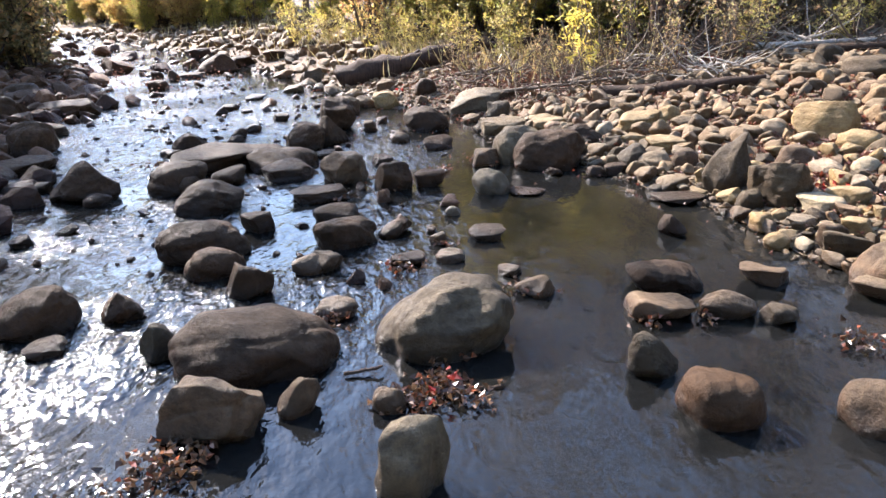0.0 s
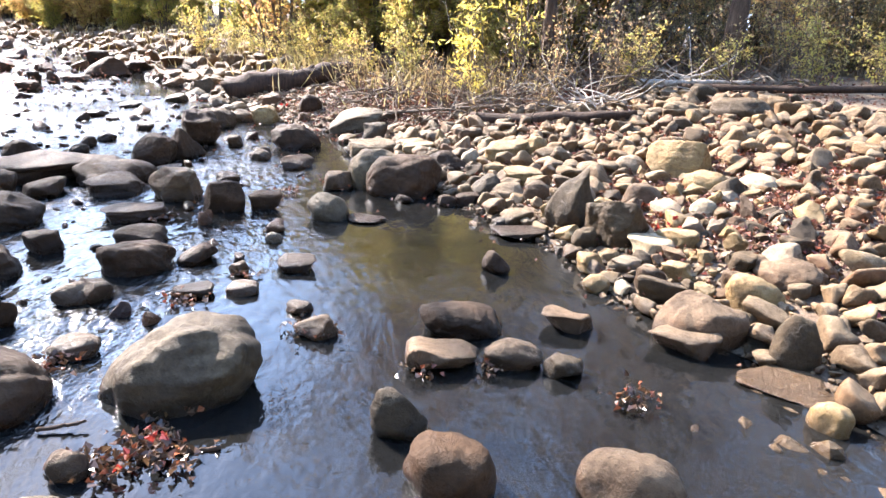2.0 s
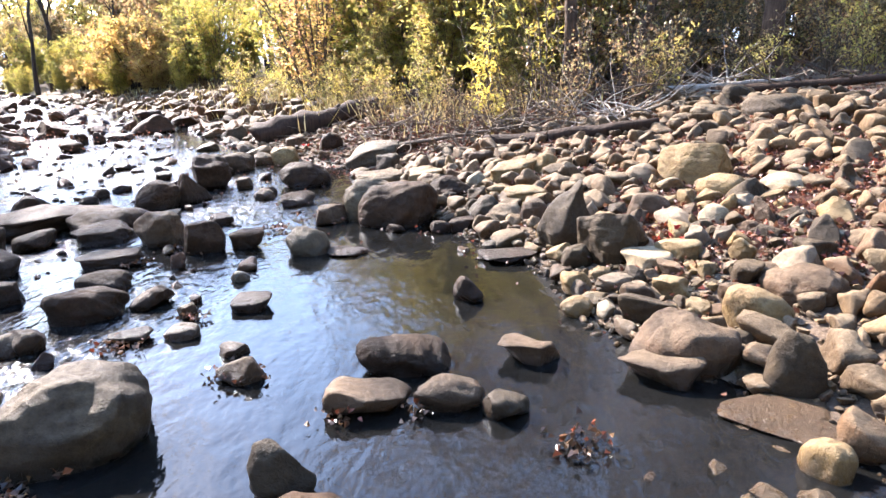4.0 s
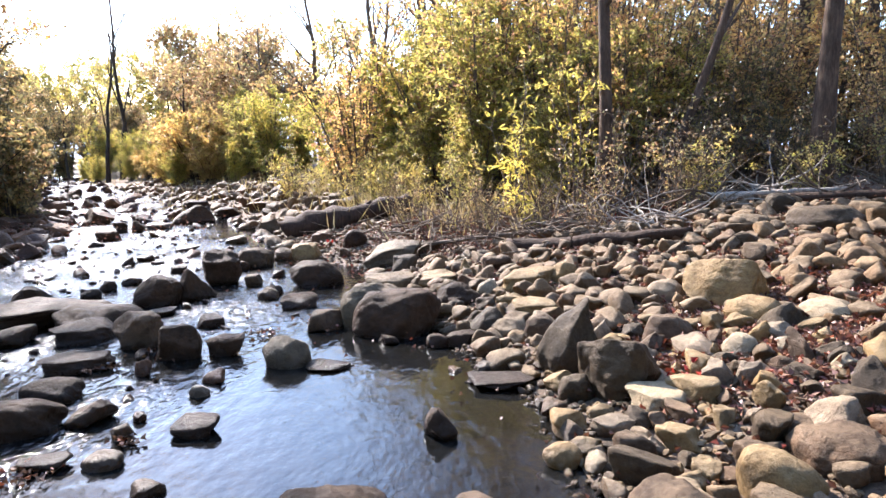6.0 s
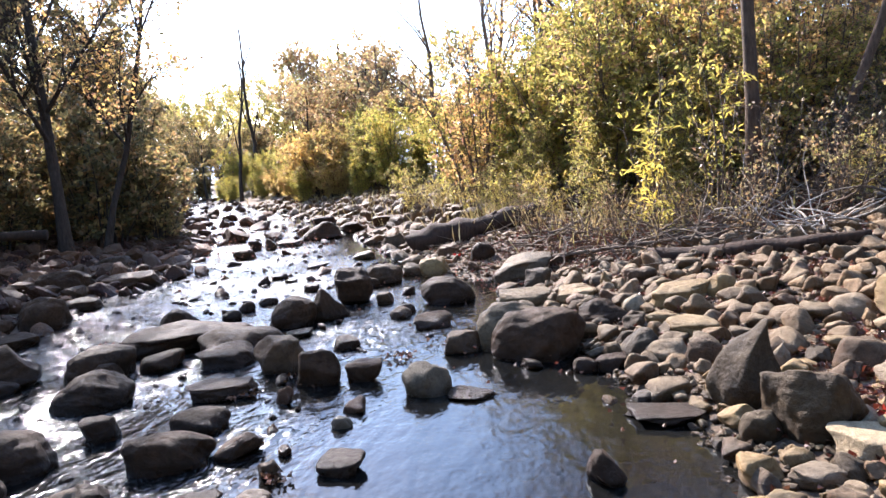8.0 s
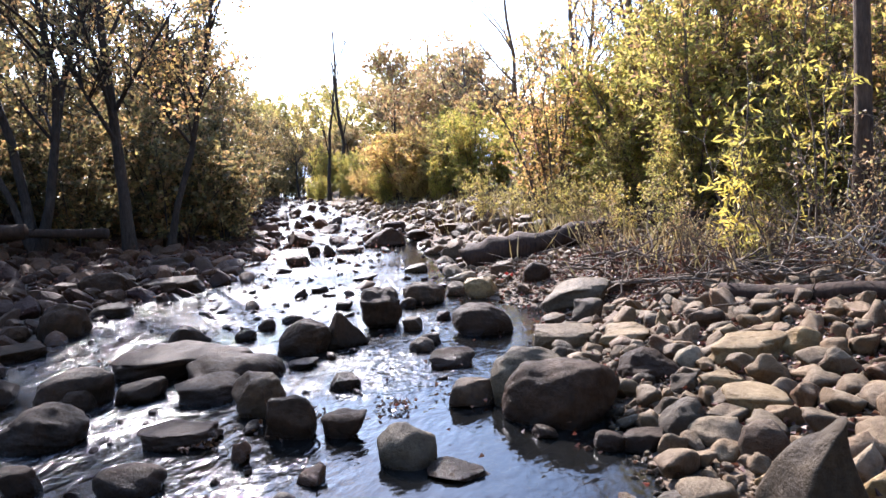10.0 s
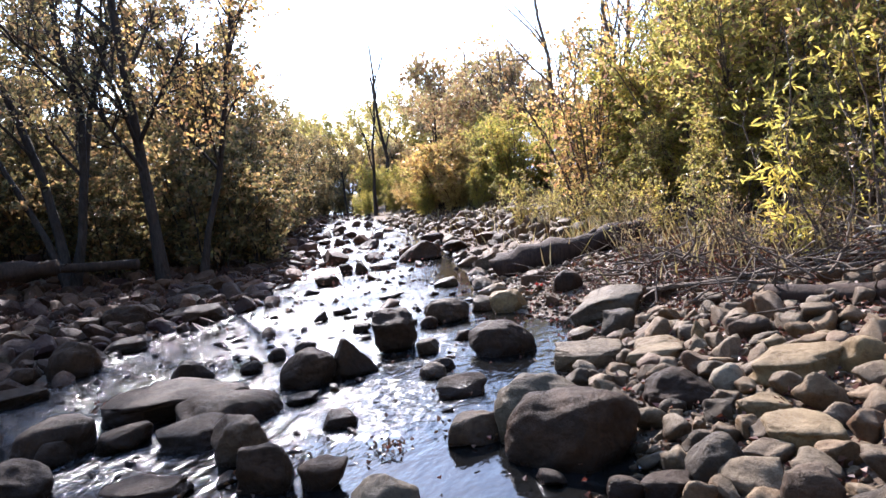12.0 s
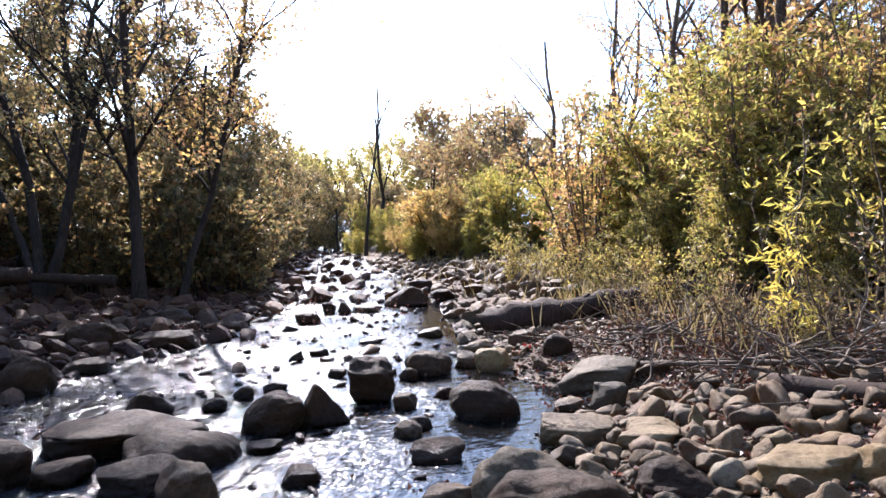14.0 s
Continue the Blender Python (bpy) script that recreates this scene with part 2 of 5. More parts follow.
STRAW_LEAF = leaf_material("dull_autumn_leaves", [(0, (0.231, 0.165, 0.075)), (0.4, (0.429, 0.314, 0.116)), (0.75, (0.594, 0.495, 0.116)), (1, (0.264, 0.281, 0.075))], 0.45)
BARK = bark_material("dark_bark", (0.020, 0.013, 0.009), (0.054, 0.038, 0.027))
# Lit copy of the bark: sun on the right bank is in its colour.
SUN_BARK = bark_material("sun_toned_bark", (0.042, 0.024, 0.014), (0.105, 0.066, 0.04))
TWIG = bark_material("grey_brown_twigs", (0.075, 0.053, 0.035), (0.163, 0.119, 0.080), 60)
PALE_TWIG = bark_material("bleached_driftwood", (0.206, 0.169, 0.131), (0.394, 0.338, 0.271), 50)
LOG_BARK = bark_material("weathered_log_wood", (0.022, 0.012, 0.006), (0.050, 0.027, 0.015), 24)


# ---- builders ----
def mesh_of(name, verts, faces, mat, smooth=True):
    """A mesh from a vertex array and an array of faces of one size."""
    me = bpy.data.meshes.new(name)
    verts, faces = np.asarray(verts, np.float32), np.asarray(faces, np.int32)
    k = faces.shape[1]
    me.vertices.add(len(verts))
    me.vertices.foreach_set("co", verts.ravel())
    me.loops.add(faces.size)
    me.loops.foreach_set("vertex_index", faces.ravel())
    me.polygons.add(len(faces))
    me.polygons.foreach_set("loop_start", np.arange(0, faces.size, k, dtype=np.int32))
    me.polygons.foreach_set("use_smooth", np.full(len(faces), smooth))
    me.update(calc_edges=True)
    me.validate()
    me.materials.append(mat)
    return me


def part(name, me, parent, label=""):
    ob = new(name, me)
    ob.parent = parent
    return tagged(ob, label)


def sphere_net(levels):
    bm = bmesh.new()
    bmesh.ops.create_icosphere(bm, subdivisions=levels, radius=1.0)
    v = np.array([p.co[:] for p in bm.verts])
    f = np.array([[p.index for p in q.verts] for q in bm.faces])
    bm.free()
    return v, f


NETS = {k: sphere_net(k) for k in (2, 3, 4, 5)}


def rock_shape(seed, levels, kind="round", lean=0.0):
    """Unit stone within about +-1: a ball cut by flat facets, then worn and dented."""
    rng = np.random.default_rng(seed)
    v, f = NETS[levels]
    power = {"round": 2.15, "block": 3.6, "flat": 2.8, "wedge": 2.5}[kind]
    p = v / (np.abs(v) ** power).sum(1, keepdims=True) ** (1 / power)
    cuts = {"round": 4, "block": 8, "flat": 7, "wedge": 6}[kind]
    for _ in range(cuts):
        d = rng.normal(size=3)
        d[2] *= 0.8
        d /= np.linalg.norm(d)
        limit = rng.uniform(0.58, 0.87) if kind != "round" else rng.uniform(0.87, 0.98)
        over = np.maximum(p @ d - limit, 0)
        p = p - over[:, None] * d * rng.uniform(0.86, 1.0)
    if kind == "wedge":
        lean = lean or rng.choice([-1, 1]) * rng.uniform(0.25, 0.5)
        up = np.clip((p[:, 2] + 0.3) / 1.3, 0, 1)
        p[:, 0] = p[:, 0] * (1 - 0.64 * up) + lean * up
        p[:, 1] = p[:, 1] * (1 - 0.45 * up)
    else:
        up = np.clip((p[:, 2] + 0.4) / 1.4, 0, 1)
        p[:, 0] += (lean + rng.normal() * 0.08) * up
        p[:, 1] += rng.normal() * 0.12 * up
    for freq, amp in ((1.6, 0.075), (3.3, 0.04), (6.5, 0.018), (12.0, 0.009)) if levels > 3 else ((1.7, 0.09), (3.4, 0.05)):
        for _ in range(3):
            d = rng.normal(size=3)
            d *= freq / np.linalg.norm(d)
            p = p * (1 + amp * 0.8 * np.sin(p @ d * 1.7 + rng.uniform(0, 6.3)))[:, None]
    if levels > 4:
        for _ in range(2):
            d = rng.normal(size=3)
            d /= np.linalg.norm(d)
            q = p @ d + 0.08 * np.sin(p @ rng.normal(size=3) * 3) - rng.uniform(-0.4, 0.4)
            p = p * (1 - 0.035 * np.exp(-(q / 0.035) ** 2))[:, None]
    if kind == "flat":
        top = 0.42 + 0.12 * p[:, 0] + 0.1 * p[:, 1]
        p[:, 2] -= 0.65 * np.maximum(p[:, 2] - top, 0)
    lo, hi = p.min(0), p.max(0)
    return (p - (lo + hi) / 2) / ((hi - lo) / 2), f


def tubes(paths, sides=6):
    """Tapered round limbs. paths: pairs of points (n x 3) and radii (n)."""
    vs, fs, base = [], [], 0
    ang = np.arange(sides) * 2 * np.pi / sides
    for pts, rad in paths:
        pts, rad = np.asarray(pts, float), np.asarray(rad, float)
        t = np.gradient(pts, axis=0)
        t /= np.linalg.norm(t, axis=1, keepdims=True) + 1e-9
        ref = np.array([0.31, 0.95, 0.05]) if abs(t[0, 2]) > 0.6 else np.array([0.05, 0.1, 1.0])
        a = np.cross(t, ref)
        a /= np.linalg.norm(a, axis=1, keepdims=True) + 1e-9
        b = np.cross(t, a)
        ring = pts[:, None] + rad[:, None, None] * (np.cos(ang)[None, :, None] * a[:, None] + np.sin(ang)[None, :, None] * b[:, None])
        vs.append(ring.reshape(-1, 3))
        i = np.arange(len(pts) - 1)[:, None] * sides
        j, k = np.arange(sides)[None], (np.arange(sides)[None] + 1) % sides
        fs.append(np.stack([base + i + j, base + i + k, base + i + sides + k, base + i + sides + j], -1).reshape(-1, 4))
        base += len(pts) * sides
    return np.concatenate(vs), np.concatenate(fs)


def leaf_cloud(pts, dirs, length, width, rng, curl=0.25):
    """Leaf blades, each of two folded triangles, at the points and pointing along the directions."""
    n = len(pts)
    d = dirs / (np.linalg.norm(dirs, axis=1, keepdims=True) + 1e-9)
    side = np.cross(d, rng.normal(size=(n, 3)))
    side /= np.linalg.norm(side, axis=1, keepdims=True) + 1e-9
    up = np.cross(side, d)
    size = rng.uniform(0.65, 1.25, (n, 1))
    l, w = length * size, width * size
    mid = pts + d * l * 0.45
    v = np.stack([pts, mid + side * w * 0.5 + up * w * curl, pts + d * l - up * l * curl * 0.4, mid - side * w * 0.5 + up * w * curl], 1).reshape(-1, 3)
    i = np.arange(n)[:, None] * 4
    f = np.concatenate([i + [0, 1, 2], i + [0, 2, 3]], 1).reshape(-1, 3)
    return v, f


def grow(rng, base, way, length, radius, levels, spread=0.7, kids=5, wobble=0.12, rise=0.15):
    """A limb and its side limbs: lists of paths by level."""
    found = [[] for _ in range(levels)]

    def limb(start, d, l, r, level):
        n = 7 if level == 0 else 5
        pts, d = [start], d / np.linalg.norm(d)
        for _ in range(n - 1):
            d = d + rng.normal(size=3) * wobble + np.array([0, 0, rise * 0.4])
            d /= np.linalg.norm(d)
            pts.append(pts[-1] + d * l / (n - 1))
        pts = np.array(pts)
        rad = np.linspace(r, r * (0.35 if level == 0 else 0.25), n)
        found[level].append((pts, rad))
        if level + 1 < levels:
            for k in range(kids if level == 0 else max(3, kids - 1)):
                u = rng.uniform(0.3 if level == 0 else 0.2, 1.0)
                i = min(int(u * (n - 1)), n - 2)
                at = pts[i] + (u * (n - 1) - i) * (pts[i + 1] - pts[i])
                axis = pts[i + 1] - pts[i]
                axis /= np.linalg.norm(axis)
                off = np.cross(axis, rng.normal(size=3))
                off /= np.linalg.norm(off)
                limb(at, axis * (1 - spread * 0.4) + off * spread + np.array([0, 0, rise]), l * rng.uniform(0.28, 0.5), r * 0.4 * (1.15 - 0.5 * u), level + 1)

    limb(np.array(base, float), np.array(way, float), length, radius, 0)
    return found


def leaves_on(paths, per, rng, scatter):
    pts, dirs = [], []
    for p, _ in paths:
        u = rng.uniform(0.1, 1.0, per) * (len(p) - 1)
        i = np.minimum(u.astype(int), len(p) - 2)
        at = p[i] + (u - i)[:, None] * (p[i + 1] - p[i])
        d = (p[i + 1] - p[i])
        d = d / (np.linalg.norm(d, axis=1, keepdims=True) + 1e-9) * 0.7 + rng.normal(size=(per, 3)) * 0.6
        pts.append(at + rng.normal(size=(per, 3)) * scatter)
        dirs.append(d)
    return np.concatenate(pts), np.concatenate(dirs)


# ---- plan of the stream ----
RIGHT_SHORE = [(2.2, -30), (1.7, -8), (1.6, 1), (1.55, 2.3), (1.3, 3.0), (0.95, 3.6), (0.85, 4.2), (0.8, 4.7), (0.75, 5.1), (0.42, 5.6), (0.22, 6.3), (-0.35, 7.4),
               (-0.75, 8.2), (-0.5, 9.1), (-0.9, 9.75), (-1.9, 10.4), (-3.1, 12.9), (-4.6, 15.9), (-7.4, 20.7), (-15.9, 33), (-24, 45), (-40, 70), (-70, 115)]
LEFT_SHORE = [(-5.6, -30), (-5.2, -8), (-5, 0), (-5.1, 4.5), (-5.8, 7.2), (-6.4, 8.5), (-6.6, 10.9), (-7.9, 13.9), (-9.1, 16.6), (-13.8, 23.4), (-19.5, 32),
              (-27.8, 46), (-44, 71.5), (-75, 117)]


def shore_gap(px, py, line):
    """Signed distance of points to a shore line: positive to the right of its run upstream."""
    best, sign = np.full(px.shape, 1e9), np.ones(px.shape)
    for (ax, ay), (bx, by) in zip(line, line[1:]):
        dx, dy = bx - ax, by - ay
        u = np.clip(((px - ax) * dx + (py - ay) * dy) / (dx * dx + dy * dy), 0, 1)
        d = np.hypot(px - ax - u * dx, py - ay - u * dy)
        s = np.where((px - ax) * dy - (py - ay) * dx > 0, 1.0, -1.0)
        sign = np.where(d < best - 1e-9, s, sign)
        best = np.minimum(best, d)
    return best * sign


def ground_height(px, py):
    """Height of the stream bed and banks, in metres above the water."""
    px, py = np.asarray(px, float), np.asarray(py, float)
    r, l = shore_gap(px, py, RIGHT_SHORE), -shore_gap(px, py, LEFT_SHORE)
    right = np.interp(r, [0, 1, 2, 3, 4.5, 7, 12, 40], [0, 0.2, 0.38, 0.53, 0.78, 1.0, 1.15, 1.6])
    left = np.interp(l, [0, 1.5, 4, 5, 6.5, 40], [0, 0.12, 0.36, 0.95, 1.2, 1.7])
    bed = -0.16 * np.clip(-np.maximum(r, l) / 0.9, 0, 1) ** 0.8
    bed = np.minimum(bed + 0.1 * np.exp(-(((px - 1.0) * 0.65 + (py - 2.27) * 0.76) / 0.13) ** 2 - (((px - 1.0) * 0.76 - (py - 2.27) * 0.65) / 0.55) ** 2), np.minimum(bed, 0) * 0.2)
    return np.where(r > 0, right, np.where(l > 0, left, bed))


# ---- ground, water and distance ----
def wavy(px, py, freq, seed):
    """Smooth unevenness from a few crossing waves."""
    rng = np.random.default_rng(seed)
    total = np.zeros(np.broadcast(px, py).shape)
    for _ in range(7):
        a, k, s = rng.uniform(0, 6.3), freq * rng.uniform(0.6, 1.7), rng.uniform(0, 6.3)
        total += np.sin(k * (px * math.cos(a) + py * math.sin(a)) + s)
    return total / 7


def grid_faces(rows, cols):
    i = (np.arange(rows - 1)[:, None] * cols + np.arange(cols - 1)[None]).reshape(-1, 1)
    return i + np.array([0, 1, cols + 1, cols])


def build_ground():
    xs = np.concatenate([np.linspace(-900, -60, 15), np.arange(-55, -15, 1.0), np.arange(-15, 8, 0.12), np.arange(8, 50, 1.0), np.linspace(60, 900, 15)])
    ys = np.concatenate([np.linspace(-300, -40, 8), np.arange(-35, -4, 1.0), np.arange(-4, 20, 0.12), np.arange(20, 130, 1.0), np.linspace(140, 1500, 15)])
    gx, gy = np.meshgrid(xs, ys)
    z = ground_height(gx, gy)
    z = z + wavy(gx, gy, 2.2, 3) * 0.05 * np.clip(z + 0.3, 0.1, 0.8) + wavy(gx, gy, 11, 4) * 0.012
    v = np.stack([gx, gy, z], -1).reshape(-1, 3)
    ob = new("ground", mesh_of("ground", v, grid_faces(len(ys), len(xs)), SOIL))
    tagged(ob, "brown gravelly soil of stream bed and banks", "ground", kind="structure")


RIDGE = ((-5, 2, 4, 5.5, 6.5, 8, 10, 12, 14, 20, 40), (-2.1, -2.1, -1.75, -1.4, -0.95, -1.2, -2.2, -3.4, -4.6, -7.8, -19))


def build_water():
    ys = np.concatenate([np.linspace(-30, -4, 26), np.arange(-3.6, 16, 0.05), np.arange(16, 40, 0.15), np.linspace(40, 115, 60)])
    u = np.linspace(0, 1, 150)
    lx = np.interp(ys, [p[1] for p in LEFT_SHORE], [p[0] for p in LEFT_SHORE]) - 1.2
    rx = np.interp(ys, [p[1] for p in RIGHT_SHORE], [p[0] for p in RIGHT_SHORE]) + 1.2
    gx = lx[:, None] + (rx - lx)[:, None] * u
    gy = np.broadcast_to(ys[:, None], gx.shape)
    edge = np.interp(gy, *RIDGE)
    rif = 1 / (1 + np.exp(-np.clip((edge - gx + 0.35 * wavy(gx, gy, 1.7, 8)) / 0.22, -30, 30)))
    low = np.interp(gy, [5.5, 7.5], [0.25, 0.55])
    rif *= low + (1 - low) * np.clip(wavy(gx, gy, 2.3, 9) * 2.5 + 0.6, 0, 1)
    z = rif * (0.012 * wavy(gx, gy, 9, 5) + 0.007 * wavy(gx, gy, 21, 6))
    me = mesh_of("stream", np.stack([gx, gy, z], -1).reshape(-1, 3), grid_faces(len(ys), len(u)), WATER)
    me.attributes.new("riffle", "FLOAT", "POINT").data.foreach_set("value", rif.astype(np.float32).ravel())
    tagged(new("water", me), "shallow silty stream with sky reflections and sparkling riffles", "stream", kind="structure")


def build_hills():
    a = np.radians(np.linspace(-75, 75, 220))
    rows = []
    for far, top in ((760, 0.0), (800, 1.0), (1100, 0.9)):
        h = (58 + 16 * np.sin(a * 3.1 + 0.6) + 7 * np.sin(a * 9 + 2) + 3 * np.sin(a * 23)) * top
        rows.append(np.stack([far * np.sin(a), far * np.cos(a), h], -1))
    tagged(new("backdrop", mesh_of("hills", np.concatenate(rows), grid_faces(3, len(a)), HILL)), "wooded hills far down the valley, glowing with painted blue haze", "hills", kind="structure")


build_ground()
build_water()
build_hills()

# ---- boulders ----
STONE_WORDS = {DARK: "dark grey-brown", GREY: "grey", BROWN: "brown", TAN: "tan sandstone", OCHRE: "ochre sandstone", PALE: "pale", OLIVE: "olive-grey"}
SHAPE_WORDS = {"round": "rounded", "block": "blocky", "flat": "flat", "wedge": "pointed"}
placed = []


def boulder(x, y, z, width, depth, height, turn, kind, mat, lean=0.0):
    """A single stone bedded in the ground at height z; width across, depth along its turn."""
    n = len(placed)
    p, f = rock_shape(1400 + n * 7, 5 if width > 0.42 else 4, kind, lean)
    lift, half = (0.22 * height, 0.78 * height) if kind in ("round", "flat") else (0.34 * height, 0.66 * height)
    p = p * (width / 2, depth / 2, half) + (0, 0, lift)
    ob = new("boulder" if width > 0.3 else "stone", mesh_of("stone", p, f, mat))
    ob.matrix_world = pose(x, y, z, 0, 0, turn)
    where = "standing in the stream" if z < 0.01 else "lying on the stony bank"
    tagged(ob, f"{STONE_WORDS[mat]} {SHAPE_WORDS[kind]} river stone {where}", "boulder" if width > 0.3 else "stone", "boulders of the stream")
    placed.append((x, y, max(width, depth) * 0.46))


boulder(-1.52, 2.84, 0.00, 0.70, 0.52, 0.32, 14, "round", GREY)
boulder(-0.14, 3.43, 0.00, 0.47, 0.37, 0.15, -11, "round", DARK, -0.25)
boulder(-0.31, 3.02, 0.00, 0.38, 0.28, 0.12, -10, "block", BROWN)
boulder(0.06, 3.01, 0.00, 0.30, 0.24, 0.13, -16, "round", BROWN, 0.1)
boulder(0.28, 2.87, 0.00, 0.20, 0.15, 0.10, -21, "block", GREY)
boulder(0.48, 3.42, 0.00, 0.30, 0.20, 0.10, -21, "flat", BROWN, -0.2)
boulder(-0.57, 2.42, 0.00, 0.24, 0.16, 0.20, -6, "wedge", GREY, -0.4)
boulder(-0.41, 2.07, 0.00, 0.36, 0.30, 0.19, -29, "round", DARK)
boulder(0.25, 1.95, 0.00, 0.40, 0.30, 0.19, -28, "round", BROWN)
boulder(1.20, 3.25, 0.00, 0.50, 0.37, 0.26, -32, "round", BROWN)
boulder(1.06, 3.15, 0.00, 0.39, 0.30, 0.12, -31, "flat", BROWN)
boulder(1.53, 2.87, 0.02, 0.25, 0.19, 0.29, -39, "round", GREY, -0.1)
boulder(1.41, 2.71, 0.00, 0.49, 0.37, 0.04, -39, "flat", BROWN)
boulder(1.66, 3.49, 0.09, 0.35, 0.27, 0.19, -35, "round", TAN, -0.2)
boulder(1.99, 3.65, 0.16, 0.43, 0.35, 0.17, -37, "round", BROWN, 0.2)
boulder(1.35, 2.34, 0.00, 0.19, 0.14, 0.12, -43, "round", TAN)
boulder(0.25, 4.30, 0.00, 0.20, 0.15, 0.15, -14, "wedge", DARK, -0.35)
boulder(-1.10, 4.35, 0.00, 0.26, 0.20, 0.08, 4, "flat", DARK, -0.3)
boulder(-1.30, 4.93, 0.00, 0.13, 0.10, 0.07, 6, "round", PALE)
boulder(-1.46, 4.27, 0.00, 0.13, 0.10, 0.09, 9, "block", BROWN)
boulder(-1.40, 3.95, 0.00, 0.20, 0.16, 0.07, 8, "round", BROWN)
boulder(-1.68, 3.92, 0.00, 0.25, 0.17, 0.06, 12, "flat", DARK, -0.3)
boulder(-1.04, 3.66, 0.00, 0.16, 0.12, 0.06, 3, "flat", BROWN)
boulder(-0.94, 3.36, 0.00, 0.24, 0.17, 0.11, 2, "wedge", BROWN, 0.3)
boulder(-2.30, 3.84, 0.00, 0.26, 0.20, 0.11, 21, "round", BROWN)
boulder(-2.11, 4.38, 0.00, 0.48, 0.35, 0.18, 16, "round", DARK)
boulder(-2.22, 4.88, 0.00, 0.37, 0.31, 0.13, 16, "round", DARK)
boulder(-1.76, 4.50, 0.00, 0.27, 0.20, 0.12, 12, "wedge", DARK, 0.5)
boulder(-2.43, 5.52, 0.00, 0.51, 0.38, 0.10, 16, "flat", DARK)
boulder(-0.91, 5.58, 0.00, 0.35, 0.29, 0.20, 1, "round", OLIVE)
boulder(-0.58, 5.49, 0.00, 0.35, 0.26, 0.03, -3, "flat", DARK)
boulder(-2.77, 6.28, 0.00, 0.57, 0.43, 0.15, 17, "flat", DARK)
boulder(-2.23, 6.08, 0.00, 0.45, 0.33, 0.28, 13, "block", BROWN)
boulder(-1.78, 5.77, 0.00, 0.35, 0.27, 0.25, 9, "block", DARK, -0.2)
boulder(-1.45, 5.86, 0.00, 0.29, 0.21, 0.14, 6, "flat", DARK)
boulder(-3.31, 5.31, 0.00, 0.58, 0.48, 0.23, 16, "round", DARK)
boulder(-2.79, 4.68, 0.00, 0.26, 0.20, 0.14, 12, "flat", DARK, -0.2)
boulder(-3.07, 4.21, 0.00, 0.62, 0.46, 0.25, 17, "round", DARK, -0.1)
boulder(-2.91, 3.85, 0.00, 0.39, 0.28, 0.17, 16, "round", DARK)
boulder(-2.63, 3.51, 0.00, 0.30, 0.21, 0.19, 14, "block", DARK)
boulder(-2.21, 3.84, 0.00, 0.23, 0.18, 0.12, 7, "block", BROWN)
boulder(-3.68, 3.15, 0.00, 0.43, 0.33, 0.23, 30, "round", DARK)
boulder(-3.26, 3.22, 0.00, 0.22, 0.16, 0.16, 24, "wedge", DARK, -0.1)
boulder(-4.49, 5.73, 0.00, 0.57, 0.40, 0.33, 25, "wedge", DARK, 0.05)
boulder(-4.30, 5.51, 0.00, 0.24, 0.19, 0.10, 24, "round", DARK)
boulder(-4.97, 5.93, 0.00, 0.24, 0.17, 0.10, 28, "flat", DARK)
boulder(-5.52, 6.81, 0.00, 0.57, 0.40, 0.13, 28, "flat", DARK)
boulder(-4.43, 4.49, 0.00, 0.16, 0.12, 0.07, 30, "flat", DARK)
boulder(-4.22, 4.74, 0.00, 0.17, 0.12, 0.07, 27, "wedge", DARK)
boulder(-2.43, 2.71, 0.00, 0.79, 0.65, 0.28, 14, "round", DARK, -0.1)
boulder(-2.51, 2.13, 0.00, 0.43, 0.33, 0.25, 18, "block", BROWN)
boulder(-2.17, 2.25, 0.00, 0.19, 0.15, 0.16, 10, "wedge", BROWN, 0.4)
boulder(-2.91, 2.79, 0.00, 0.21, 0.16, 0.18, 21, "wedge", GREY, -0.3)
boulder(-1.79, 2.23, 0.00, 0.15, 0.12, 0.10, 2, "round", BROWN)
boulder(-1.70, 1.70, 0.00, 0.28, 0.21, 0.29, -0, "block", OLIVE, 0.25)
boulder(-2.09, 3.18, 0.00, 0.25, 0.18, 0.09, 6, "round", BROWN)
boulder(-3.51, 2.86, 0.00, 0.21, 0.16, 0.06, 30, "flat", DARK)
boulder(-6.61, 10.35, 0.00, 0.85, 0.66, 0.22, 25, "flat", DARK, -0.2)
boulder(-3.32, 6.14, 0.00, 0.37, 0.29, 0.14, 35, "flat", DARK)
boulder(-0.20, 6.49, 0.00, 0.75, 0.59, 0.37, 4, "round", DARK, 0.05)
boulder(0.32, 7.14, 0.08, 0.45, 0.36, 0.21, 4, "round", DARK, -0.1)
boulder(-0.43, 8.04, 0.03, 0.55, 0.38, 0.19, 12, "flat", OLIVE, 0.1)
boulder(0.10, 8.15, 0.13, 0.45, 0.37, 0.11, 6, "round", TAN)
boulder(0.08, 7.91, 0.11, 0.40, 0.29, 0.12, 6, "flat", TAN)
boulder(-0.82, 6.60, 0.00, 0.38, 0.27, 0.16, 22, "block", BROWN)
boulder(-1.28, 7.46, 0.00, 0.40, 0.28, 0.13, 23, "block", DARK)
boulder(-1.71, 7.86, 0.00, 0.23, 0.19, 0.11, 16, "round", BROWN)
boulder(-0.60, 9.78, 0.03, 0.78, 0.60, 0.32, 10, "flat", OLIVE)
boulder(0.60, 5.11, 0.00, 0.47, 0.31, 0.06, -6, "flat", DARK)
